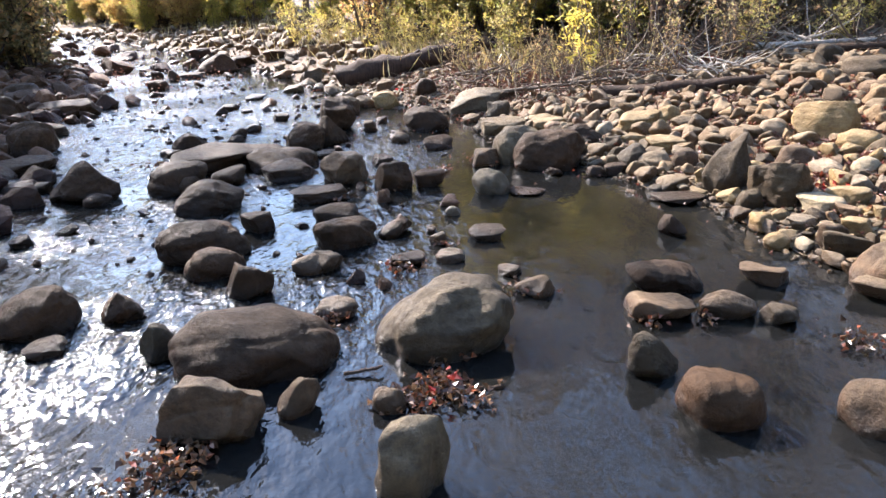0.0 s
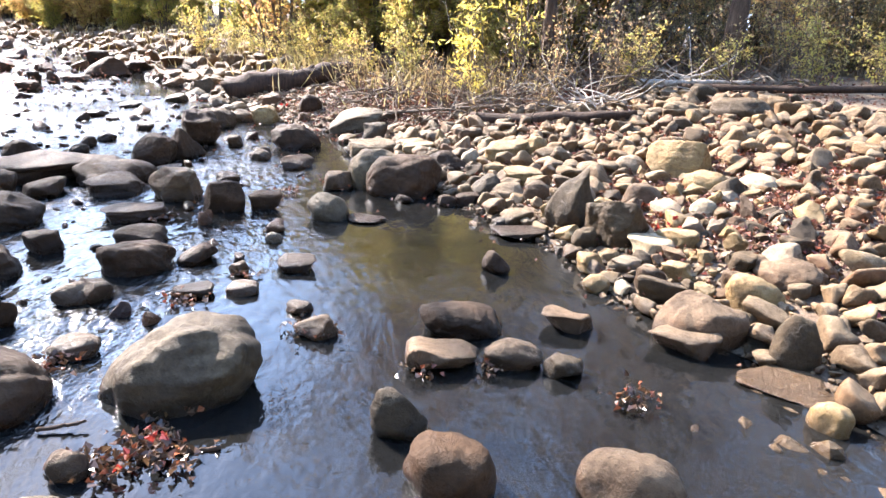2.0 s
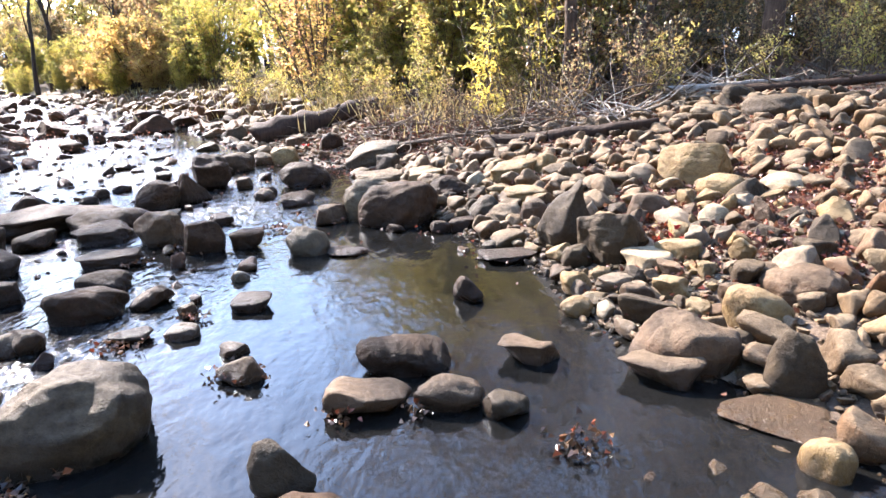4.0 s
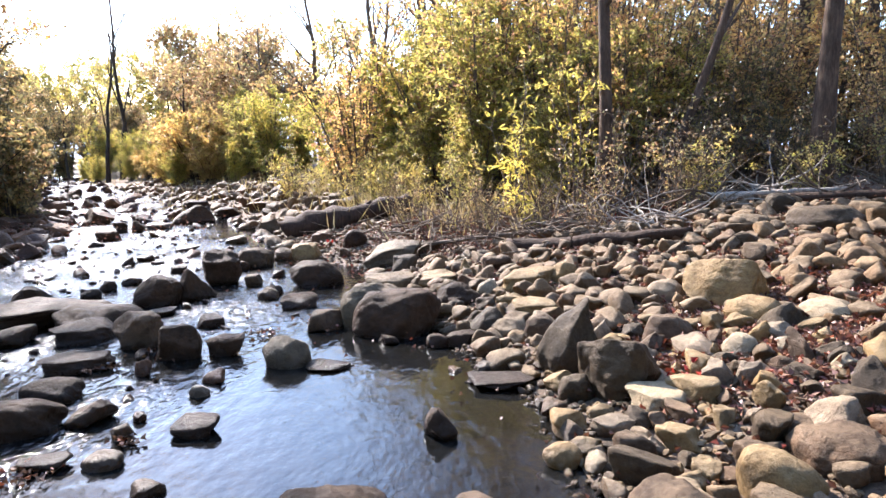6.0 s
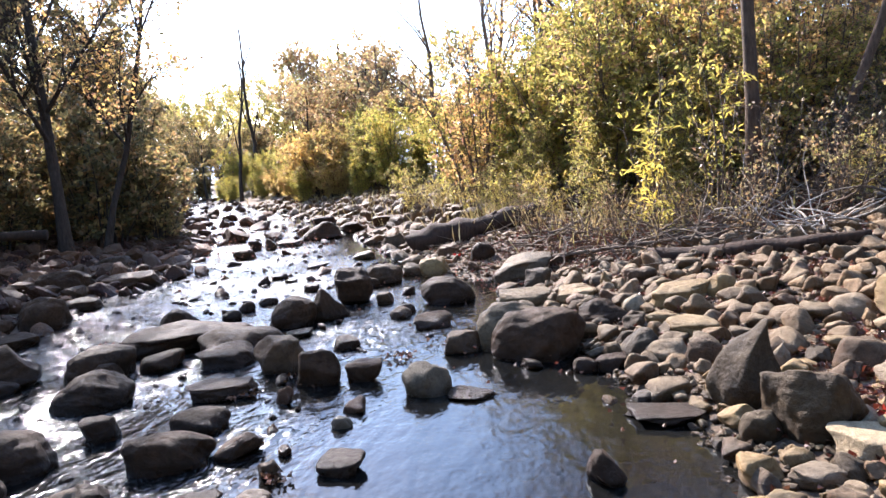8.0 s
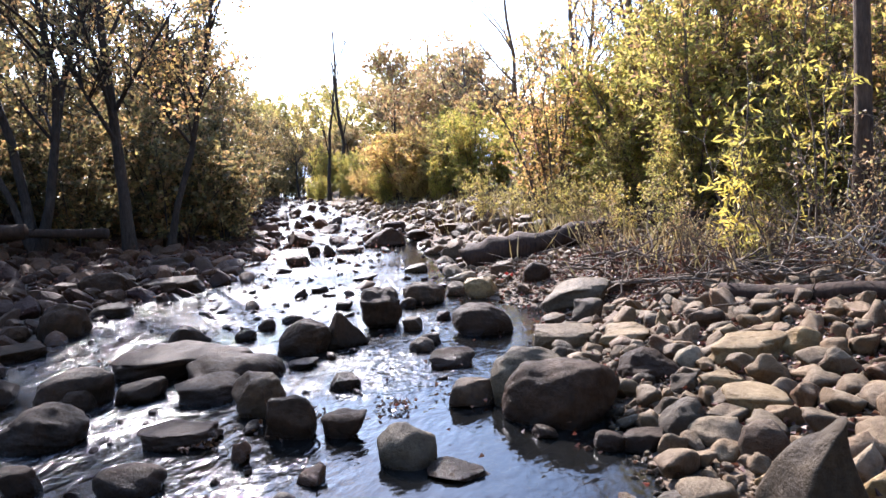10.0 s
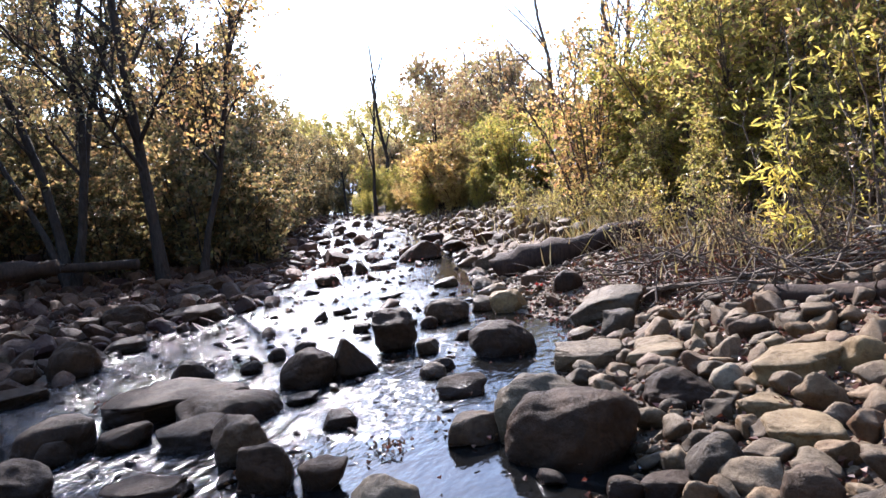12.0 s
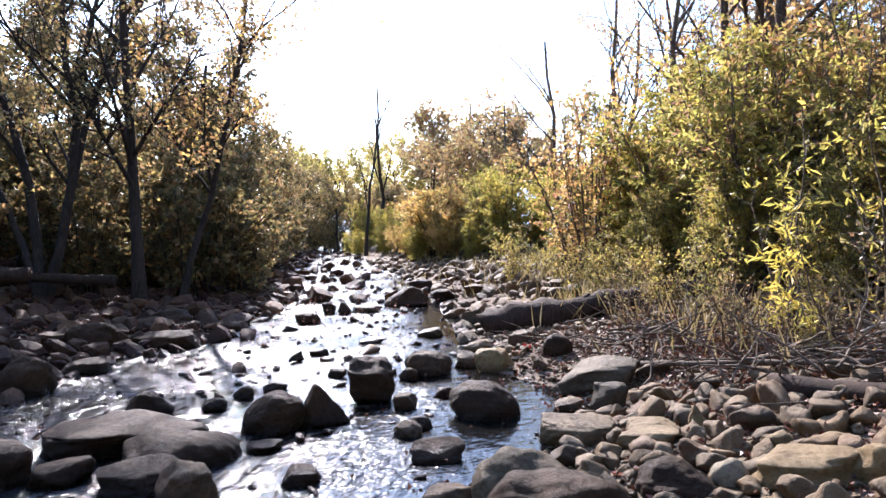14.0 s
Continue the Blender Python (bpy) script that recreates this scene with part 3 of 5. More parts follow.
boulder(0.52, 5.36, 0.00, 0.20, 0.15, 0.08, -4, "flat", GREY)
boulder(1.06, 5.21, 0.06, 0.42, 0.30, 0.49, -12, "wedge", GREY, 0.45)
boulder(1.27, 4.71, 0.08, 0.49, 0.34, 0.34, -16, "block", GREY, -0.15)
boulder(1.03, 4.72, 0.04, 0.21, 0.16, 0.16, -13, "round", GREY)
boulder(1.42, 4.42, 0.11, 0.35, 0.26, 0.11, -19, "flat", OCHRE)
boulder(1.61, 4.42, 0.15, 0.30, 0.23, 0.14, -21, "flat", TAN)
boulder(1.75, 5.38, 0.19, 0.34, 0.25, 0.20, -19, "round", BROWN)
boulder(1.12, 4.44, 0.05, 0.15, 0.12, 0.07, -15, "round", TAN)
boulder(1.14, 4.20, 0.05, 0.24, 0.16, 0.09, -16, "flat", PALE)
boulder(0.85, 3.97, 0.00, 0.19, 0.16, 0.10, -12, "round", TAN, -0.2)
boulder(1.17, 3.87, 0.05, 0.20, 0.15, 0.15, -18, "block", BROWN)
boulder(1.40, 3.96, 0.09, 0.22, 0.17, 0.11, -21, "block", TAN)
boulder(2.37, 6.00, 0.32, 0.64, 0.51, 0.36, -23, "block", TAN)
boulder(2.36, 5.48, 0.30, 0.39, 0.30, 0.19, -25, "round", TAN)
boulder(2.73, 5.27, 0.36, 0.34, 0.28, 0.16, -29, "round", OCHRE)
boulder(2.04, 4.87, 0.24, 0.23, 0.18, 0.16, -24, "round", OCHRE, -0.2)
boulder(2.20, 5.05, 0.27, 0.17, 0.11, 0.16, -25, "wedge", TAN)
boulder(1.79, 4.53, 0.19, 0.19, 0.14, 0.14, -23, "block", PALE)
boulder(1.92, 4.46, 0.21, 0.14, 0.10, 0.14, -25, "block", PALE, 0.2)
boulder(1.97, 6.18, 0.29, 0.31, 0.23, 0.19, -18, "round", PALE)
boulder(1.30, 7.27, 0.26, 0.28, 0.21, 0.20, -10, "round", TAN)
boulder(0.58, 6.16, 0.05, 0.35, 0.26, 0.22, -5, "wedge", GREY, 0.1)
boulder(0.94, 5.82, 0.10, 0.24, 0.18, 0.19, -9, "round", BROWN)
boulder(0.17, 6.01, 0.00, 0.20, 0.14, 0.10, -1, "round", DARK)
boulder(0.35, 6.03, 0.00, 0.23, 0.18, 0.11, -3, "flat", DARK)
boulder(-0.23, 6.09, 0.00, 0.17, 0.12, 0.07, 3, "wedge", DARK)
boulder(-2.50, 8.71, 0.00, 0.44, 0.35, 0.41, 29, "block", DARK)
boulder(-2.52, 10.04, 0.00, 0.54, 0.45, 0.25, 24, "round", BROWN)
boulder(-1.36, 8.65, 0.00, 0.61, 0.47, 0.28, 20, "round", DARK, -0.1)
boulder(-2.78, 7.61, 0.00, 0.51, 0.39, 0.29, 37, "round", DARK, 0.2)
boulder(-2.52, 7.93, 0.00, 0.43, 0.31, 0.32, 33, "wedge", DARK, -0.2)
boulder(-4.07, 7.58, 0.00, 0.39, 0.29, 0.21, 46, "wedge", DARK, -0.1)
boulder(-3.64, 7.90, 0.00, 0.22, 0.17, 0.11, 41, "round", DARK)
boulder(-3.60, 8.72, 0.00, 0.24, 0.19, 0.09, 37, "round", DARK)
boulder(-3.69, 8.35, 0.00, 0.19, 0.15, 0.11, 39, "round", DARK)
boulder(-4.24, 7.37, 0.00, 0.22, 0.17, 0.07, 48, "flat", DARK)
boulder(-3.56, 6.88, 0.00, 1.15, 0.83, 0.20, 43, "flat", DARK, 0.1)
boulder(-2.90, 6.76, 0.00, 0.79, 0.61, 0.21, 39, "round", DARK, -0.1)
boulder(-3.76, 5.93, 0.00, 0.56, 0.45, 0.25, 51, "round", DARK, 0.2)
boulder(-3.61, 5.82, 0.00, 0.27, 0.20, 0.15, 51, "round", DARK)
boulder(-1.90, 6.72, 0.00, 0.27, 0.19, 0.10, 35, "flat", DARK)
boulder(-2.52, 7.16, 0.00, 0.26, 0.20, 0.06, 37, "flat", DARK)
boulder(-2.09, 8.58, 0.00, 0.22, 0.16, 0.13, 26, "block", BROWN)
boulder(-1.70, 8.06, 0.00, 0.21, 0.16, 0.10, 25, "round", DARK)
boulder(-2.59, 9.68, 0.00, 0.21, 0.15, 0.12, 26, "round", DARK)
boulder(-1.27, 10.87, 0.13, 0.36, 0.28, 0.26, 14, "round", DARK)
boulder(-1.32, 10.37, 0.05, 0.22, 0.16, 0.14, 15, "wedge", BROWN)
boulder(-1.90, 10.46, 0.00, 0.45, 0.30, 0.25, 19, "flat", TAN, 0.2)
boulder(-1.93, 11.61, 0.10, 0.33, 0.24, 0.19, 17, "flat", BROWN)
boulder(-0.37, 9.03, 0.04, 0.32, 0.24, 0.24, 9, "block", GREY)
boulder(-0.12, 10.05, 0.15, 0.33, 0.22, 0.14, 6, "flat", BROWN)
boulder(0.72, 8.05, 0.24, 0.29, 0.22, 0.17, -1, "block", BROWN)
boulder(0.40, 8.14, 0.20, 0.16, 0.11, 0.16, 3, "wedge", TAN)
boulder(0.58, 7.71, 0.19, 0.20, 0.16, 0.16, 1, "block", PALE)
boulder(0.86, 7.71, 0.23, 0.20, 0.14, 0.13, -3, "block", TAN)
boulder(1.19, 7.73, 0.28, 0.24, 0.20, 0.10, -7, "round", TAN)
boulder(1.01, 7.29, 0.21, 0.61, 0.46, 0.19, -5, "flat", TAN)
boulder(0.59, 7.24, 0.15, 0.22, 0.16, 0.15, 0, "round", OCHRE)
boulder(0.48, 6.42, 0.05, 0.22, 0.15, 0.14, 3, "block", GREY)
boulder(0.56, 6.80, 0.10, 0.19, 0.15, 0.12, 1, "block", GREY)
boulder(0.97, 6.38, 0.14, 0.42, 0.32, 0.15, -6, "flat", TAN)
boulder(0.79, 6.84, 0.14, 0.29, 0.20, 0.09, -2, "flat", TAN)
boulder(0.29, 6.97, 0.07, 0.18, 0.14, 0.09, 5, "round", GREY)
boulder(-5.87, 16.26, 0.00, 0.95, 0.69, 0.40, 26, "wedge", DARK, 0.3)
boulder(-7.17, 19.80, 0.00, 0.78, 0.55, 0.28, 25, "flat", DARK)
boulder(-3.59, 12.45, 0.00, 0.40, 0.28, 0.13, 24, "flat", OLIVE)
boulder(-6.17, 13.06, 0.00, 0.45, 0.31, 0.19, 34, "flat", DARK)
boulder(-6.61, 14.40, 0.00, 0.27, 0.20, 0.22, 33, "block", DARK)
boulder(-6.29, 14.45, 0.00, 0.26, 0.20, 0.23, 31, "block", DARK)
boulder(-6.05, 14.89, 0.00, 0.61, 0.42, 0.12, 29, "flat", DARK)
boulder(-4.12, 11.65, 0.00, 0.40, 0.28, 0.07, 29, "flat", DARK)
boulder(-4.34, 10.12, 0.00, 0.19, 0.14, 0.12, 35, "wedge", DARK)
boulder(-4.29, 10.55, 0.00, 0.25, 0.17, 0.08, 33, "flat", DARK)
boulder(-3.35, 9.48, 0.00, 0.22, 0.16, 0.10, 32, "flat", DARK)
boulder(-4.64, 17.66, 0.16, 0.88, 0.66, 0.22, 20, "flat", BROWN)
boulder(-5.52, 17.40, 0.00, 0.64, 0.46, 0.26, 23, "block", DARK)
boulder(-7.38, 9.77, 0.06, 0.71, 0.53, 0.32, 50, "round", DARK)
boulder(-7.92, 11.70, 0.06, 0.75, 0.61, 0.27, 45, "round", DARK)
boulder(-5.88, 7.74, 0.00, 0.55, 0.41, 0.36, 54, "round", DARK)
boulder(-6.18, 8.68, 0.00, 0.52, 0.36, 0.15, 50, "flat", DARK)
boulder(-7.12, 7.56, 0.08, 0.51, 0.36, 0.17, 56, "flat", GREY)
boulder(3.97, 7.73, 0.66, 0.76, 0.61, 0.26, -28, "round", GREY)
boulder(3.91, 8.60, 0.74, 0.34, 0.24, 0.25, -25, "round", GREY)
boulder(3.54, 7.04, 0.57, 0.40, 0.31, 0.16, -28, "round", BROWN)
boulder(3.41, 8.13, 0.62, 0.50, 0.38, 0.18, -24, "round", OLIVE)
boulder(1.48, 3.29, 0.05, 0.17, 0.14, 0.09, -27, "round", GREY)
boulder(-0.45, 6.76, 0.00, 0.60, 0.48, 0.36, 6, "round", OLIVE, 0.2)

# ---- cobbles of the bars ----
rng = np.random.default_rng(7)
cells = {}


def crowd(x, y, r, share):
    """Whether a stone of radius r still finds room at the place; if so it is noted."""
    cx, cy = int(x // 0.5), int(y // 0.5)
    for i in (-1, 0, 1):
        for j in (-1, 0, 1):
            for px, py, pr in cells.get((cx + i, cy + j), ()):
                if (px - x) ** 2 + (py - y) ** 2 < (share * (pr + r)) ** 2:
                    return False
    cells.setdefault((cx, cy), []).append((x, y, r))
    return True


for bx, by, br in placed:
    cells.setdefault((int(bx // 0.5), int(by // 0.5)), []).append((bx, by, br))


def scatter(count, box, sizes, keep, share):
    """Stones in a box of the plan: tries, largest first, and keeps those that have room and lie where keep() says."""
    x0, x1, y0, y1 = box
    r = np.sort(sizes[0] * (sizes[1] / sizes[0]) ** (rng.random(count) ** 2.4))[::-1] / 2
    x, y = rng.uniform(x0, x1, count), rng.uniform(y0, y1, count)
    ok = keep(x, y)
    return np.array([(a, b, c) for a, b, c, k in zip(x, y, r, ok) if k and crowd(a, b, c, share)])


def on_right(x, y, lo, hi):
    g = shore_gap(x, y, RIGHT_SHORE)
    return (g > lo) & (g < hi)


def on_left(x, y, lo, hi):
    g = -shore_gap(x, y, LEFT_SHORE)
    return (g > lo) & (g < hi)


def in_water(x, y):
    return (shore_gap(x, y, RIGHT_SHORE) < 0) & (shore_gap(x, y, LEFT_SHORE) > 0)


KINDS = ("block", "flat", "wedge", "block", "wedge", "flat", "block", "wedge")
FINE = [rock_shape(50 + i, 3, KINDS[i % 8]) for i in range(16)]
COARSE = [rock_shape(50 + i, 2, KINDS[i % 8]) for i in range(16)]


def stone_pose(x, y, r, sink):
    flat = rng.uniform(0.5, 0.85)
    return (x, y, r * flat * (1 - sink)), (r * rng.uniform(0.85, 1.4), r * rng.uniform(0.65, 1.0), r * flat), rng.normal(size=2) * 0.34, rng.uniform(0, 6.3)


def joined_stones(name, label, stones, shapes, mat, sink=0.35, level=None):
    vs, fs, base = [], [], 0
    z0 = ground_height(stones[:, 0], stones[:, 1]) if level is None else np.full(len(stones), level)
    for (x, y, r), z in zip(stones, z0):
        p, f = shapes[rng.integers(len(shapes))]
        (cx, cy, cz), s, (ta, tb), turn = stone_pose(x, y, r, sink)
        m = np.array(Euler((ta, tb, turn)).to_matrix())
        vs.append((p * s) @ m.T + (cx, cy, z + cz))
        fs.append(f + base)
        base += len(p)
    tagged(new(name, mesh_of(name, np.concatenate(vs), np.concatenate(fs), mat, shapes is FINE)), label, "stones", kind="stuff")


near = scatter(26000, (-0.9, 7.2, -3.0, 9.5), (0.045, 0.25), lambda x, y: on_right(x, y, 0.02, 5.0), 0.66)
order = np.argsort(np.hypot(near[:, 0] - 1.6, near[:, 1] - 4.6))
singles, rest = near[order[:280]], near[order[280:]]
CRISP = [rock_shape(50 + i, 4, KINDS[i % 8]) for i in range(16)]
cobble_meshes = [[mesh_of("cobble", p, f, mat) for p, f in CRISP] for mat in (GREY, TAN, BROWN, OCHRE, PALE)]
cobble_words = ("grey", "tan", "reddish brown", "ochre", "pale")
for x, y, r in singles:
    c = rng.choice(5, p=(0.34, 0.36, 0.2, 0.06, 0.04))
    (cx, cy, cz), s, (ta, tb), turn = stone_pose(x, y, r, 0.35)
    ob = new("cobble", cobble_meshes[c][rng.integers(16)])
    ob.matrix_world = Matrix.LocRotScale((cx, cy, cz + float(ground_height(x, y))), Euler((ta, tb, turn)), s)
    tagged(ob, f"{cobble_words[c]} rounded cobble on the stony bank", "cobble", "cobbles of the sunlit bar")
joined_stones("bar_cobbles", "mixed tan and grey cobbles of the sunlit bar", rest[rest[:, 2] > 0.06], FINE, BAR_MIX, 0.25)
joined_stones("small_bar_cobbles", "small tan and grey cobbles of the sunlit bar", rest[rest[:, 2] <= 0.06], COARSE, BAR_MIX)
pebbles = scatter(24000, (-1.6, 5.0, 0.5, 11.5), (0.025, 0.07), lambda x, y: on_right(x, y, -0.1, 4.2), 0.66)
joined_stones("bar_pebbles", "small tan and grey pebbles between the cobbles", pebbles, COARSE, BAR_MIX)
foot = scatter(9000, (-3.2, 5.0, 8.2, 13.6), (0.04, 0.17), lambda x, y: on_right(x, y, 0.1, 6.0), 0.66)
joined_stones("foot_pebbles", "small stones below the bushes", foot, COARSE, BAR_MIX)
upstream = scatter(12000, (-16, 3.5, 8.5, 34), (0.07, 0.42), lambda x, y: on_right(x, y, -0.3, 4.2) & ((y > 9.5) | (x < -0.6)), 0.7)
joined_stones("far_bar_cobbles", "grey and tan cobbles of the bar farther upstream", upstream, COARSE, BAR_MIX)
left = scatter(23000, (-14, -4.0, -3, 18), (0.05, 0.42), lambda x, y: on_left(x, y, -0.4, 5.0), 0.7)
joined_stones("shaded_bar_cobbles", "damp cobbles of the shaded bar, backlit shade toned into their colour", left, COARSE, SHADE_MIX)
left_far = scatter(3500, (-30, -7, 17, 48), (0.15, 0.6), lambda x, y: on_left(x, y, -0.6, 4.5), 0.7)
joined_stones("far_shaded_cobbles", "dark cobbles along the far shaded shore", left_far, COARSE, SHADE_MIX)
riffle_stones = scatter(110, (-6.5, -1.9, 9, 17), (0.08, 0.34), lambda x, y: in_water(x, y), 1.25)
joined_stones("riffle_stones", "dark wet stones breaking the riffle", riffle_stones, FINE, SHADE_MIX, 0.45, -0.03)
riffle_tips = scatter(700, (-6.3, -1.6, 3.5, 16), (0.04, 0.13), lambda x, y: in_water(x, y) & (x < np.interp(y, *RIDGE) + 0.3), 1.3)
joined_stones("riffle_pebbles", "small dark wet stone tips in the riffle", riffle_tips, COARSE, SHADE_MIX, 0.5, -0.012)
far_water = scatter(2200, (-30, -4, 15, 50), (0.12, 0.6), lambda x, y: in_water(x, y), 1.0)
joined_stones("far_stream_stones", "dark stones in the stream far upstream", far_water, COARSE, SHADE_MIX, 0.5, -0.03)
edge_stones = scatter(160, (-3.6, 1.6, 1.5, 9.5), (0.06, 0.2), lambda x, y: in_water(x, y) & ((shore_gap(x, y, RIGHT_SHORE) > -0.35) | (np.abs(x - np.interp(y, *RIDGE) + 0.5) < 0.7) & (y > 4.5)), 1.0)
joined_stones("edge_stones", "dark wet stones along the edge of the pool", edge_stones, FINE, SHADE_MIX, 0.45, -0.02)
bed = scatter(2500, (-5, 1.6, 0, 9), (0.08, 0.4), lambda x, y: in_water(x, y), 0.6)
joined_stones("bed_stones", "brown silted stones under the water", bed[bed[:, 2] < 0.09], COARSE, BAR_MIX, 0.85)

# ---- fallen leaves ----
def litter(name, label, spots, mat=LITTER, size=0.048, lift=0.02, level=None, tilt=0.5):
    """Dead leaves lying about; spots: x, y, radius and number of each patch."""
    pts = np.concatenate([np.stack([x + rng.normal(size=int(n)) * r, y + rng.normal(size=int(n)) * r], -1) for x, y, r, n in spots])
    z = (np.maximum(ground_height(pts[:, 0], pts[:, 1]), 0) if level is None else level) + lift + np.abs(rng.normal(size=len(pts))) * lift
    d = rng.normal(size=(len(pts), 3)) * (1, 1, tilt)
    v, f = leaf_cloud(np.column_stack([pts, z]), d, size, size * 0.75, rng, 0.45)
    tagged(new(name, mesh_of(name, v, f, mat, False)), label, "leaves", kind="stuff")


litter("leaf_litter", "red-brown dead leaves between the cobbles", [(1.5, 9.8, 1.0, 1500), (3.0, 9.6, 1.2, 1800), (0.3, 11.2, 0.9, 1200), (2.6, 10.8, 1.2, 1500), (-0.4, 12.6, 0.8, 800), (2.6, 4.6, 0.45, 700), (2.2, 5.2, 0.4, 400), (3.1, 5.6, 0.6, 700), (1.5, 5.6, 0.3, 150), (1.3, 7.2, 0.6, 350), (2.3, 6.6, 0.7, 500), (0.6, 8.2, 0.6, 300), (1.6, 9.2, 1.0, 900),
                                                                   (3.2, 8.2, 1.2, 1200), (0.2, 10.6, 1.2, 900), (4.4, 9.5, 1.6, 1800), (2.2, 11.5, 1.8, 1500), (2.4, 4.4, 0.5, 900), (2.9, 5.2, 0.7, 1200), (1.9, 5.0, 0.4, 500), (1.5, 6.6, 0.7, 500), (0.9, 9.6, 0.7, 900), (1.8, 8.6, 0.8, 900), (-0.6, 11.6, 0.8, 700), (-1.8, 13.4, 0.8, 500), (3.4, 7.2, 0.8, 600), (2.7, 4.9, 0.5, 1200), (3.3, 6.2, 0.7, 1200), (2.2, 5.9, 0.5, 600), (3.9, 5.4, 0.8, 900)], size=0.042, lift=0.02)
litter("stream_leaves", "wet red and brown leaves caught against stones in the water", [(-1.61, 2.31, 0.07, 90), (-1.46, 2.3, 0.07, 80), (-1.53, 2.42, 0.05, 50), (-2.65, 1.86, 0.08, 110), (-2.55, 1.96, 0.05, 50), (-1.69, 3.8, 0.08, 60), (-0.95, 3.36, 0.07, 80),
                                                                                     (-1.76, 2.9, 0.04, 40), (-1.7, 2.8, 0.05, 50), (-1.54, 2.6, 0.05, 40), (-1.72, 2.26, 0.06, 60), (0.54, 2.61, 0.07, 60), (-2.15, 3.04, 0.06, 60), (-0.08, 2.93, 0.05, 30), (-0.42, 2.93, 0.05, 40),
                                                                                     (-1.32, 6.36, 0.06, 50), (-0.86, 6.72, 0.12, 100), (-4.2, 6.8, 0.08, 60), (-1.4, 4.2, 0.05, 30), (-2.2, 5.4, 0.06, 30), (-1.9, 5.9, 0.15, 50)], mat=WET_LITTER, size=0.036, lift=0.014, level=0.006, tilt=0.5)
litter("scarlet_leaves", "small cluster of scarlet leaves on the stones", [(1.62, 4.62, 0.05, 14), (-1.75, 11.1, 0.06, 10), (-1.53, 2.33, 0.03, 3), (-1.62, 2.2, 0.03, 2), (2.1, 3.1, 0.03, 6)], RED_LEAF, 0.055, 0.04)
litter("shaded_litter", "brown leaves on the shaded bank", [(-10, 11, 2.0, 1500), (-9, 14, 2.0, 1200), (-12, 18, 3, 1500)], lift=0.06)


# ---- trees and shrubs ----
def shrub(name, label, x, y, height, spread, stems, mat, seed, leaf=(0.075, 0.03), per=26, twig_mat=TWIG, twigs=22, droop=0.0):
    """A many-stemmed bush: arching stems with side twigs, and a crown of blades along the twigs."""
    g = np.random.default_rng(seed)
    base = new(name)
    wood, fine = [], []
    for _ in range(stems):
        a, out = g.uniform(0, 6.3), g.uniform(0.1, 1.0)
        h = height * g.uniform(0.6, 1.05) * (1 - 0.25 * out)
        u = np.linspace(0, 1, 7)[:, None]
        end = np.array([math.cos(a) * out * spread, math.sin(a) * out * spread, 0])
        start = np.array([math.cos(a), math.sin(a), 0]) * spread * 0.25 * out
        p = start + (end - start) * u ** 1.4 + np.array([0, 0, h]) * (u - droop * u ** 3) + g.normal(size=(7, 3)) * 0.05 * u
        p[0, 2] = -0.1
        wood.append((p, np.linspace(0.022, 0.006, 7) * height / 3.5))
        for _ in range(twigs):
            w = g.uniform(0.12, 1.0) * 6
            i = min(int(w), 5)
            at = p[i] + (w - i) * (p[i + 1] - p[i])
            d = g.normal(size=3) * (1, 1, 0.6) + np.array([0, 0, 0.55]) + np.array([math.cos(a), math.sin(a), 0]) * 0.3
            d /= np.linalg.norm(d)
            l = g.uniform(0.25, 0.65) * height / 3.2
            fine.append((at + d * np.linspace(0, l, 3)[:, None] + np.array([0, 0, -0.04]) * np.array([0, 0, 1.0])[:, None], np.array([0.006, 0.004, 0.002])))
    v1, f1 = tubes(wood, 5)
    v2, f2 = tubes(fine, 3)
    part("stem", mesh_of("stem", np.concatenate([v1, v2]), np.concatenate([f1, f2 + len(v1)]), twig_mat), base)
    if per:
        pts, dirs = leaves_on(fine, per, g, 0.025)
        v, f = leaf_cloud(pts, dirs + (0, 0, -0.15), *leaf, g)
        part("crown", mesh_of("crown", v, f, mat, False), base)
    base.matrix_world = pose(x, y, float(ground_height(x, y)))
    return tagged(base, label, "bush")


def tree(name, label, x, y, height, radius, mat, seed, way=(0, 0, 1), kids=8, per=14, leaf=(0.09, 0.06), spread=0.75, levels=4, bark=BARK, forks=(), wobble=0.1):
    """A tree: tapered trunk with limbs and twigs, and a crown of many small blades. forks: further trunks from the same foot."""
    g = np.random.default_rng(seed)
    base = new(name)
    paths = [[] for _ in range(levels)]
    for d, h, r in ((way, height, radius), *forks):
        for k, some in enumerate(grow(g, (0, 0, -0.15), d, h, r, levels, spread, kids, wobble, 0.1)):
            paths[k] += some
    paths[0] = [(p, np.concatenate([[r[0] * 1.35], r[1:]])) for p, r in paths[0]]
    vs, fs, n = [], [], 0
    for k, some in enumerate(paths):
        v, f = tubes(some, (10, 6, 4, 3)[min(k, 3)])
        vs.append(v), fs.append(f + n)
        n += len(v)
    part("trunk", mesh_of("trunk", np.concatenate(vs), np.concatenate(fs), bark), base)
    if per:
        pts, dirs = leaves_on(paths[-1], per, g, 0.07)
        v, f = leaf_cloud(pts, dirs + (0, 0, -0.3), *leaf, g)
        part("crown", mesh_of("crown", v, f, mat, False), base)
    base.matrix_world = pose(x, y, float(ground_height(x, y)))
    return tagged(base, label, "tree")


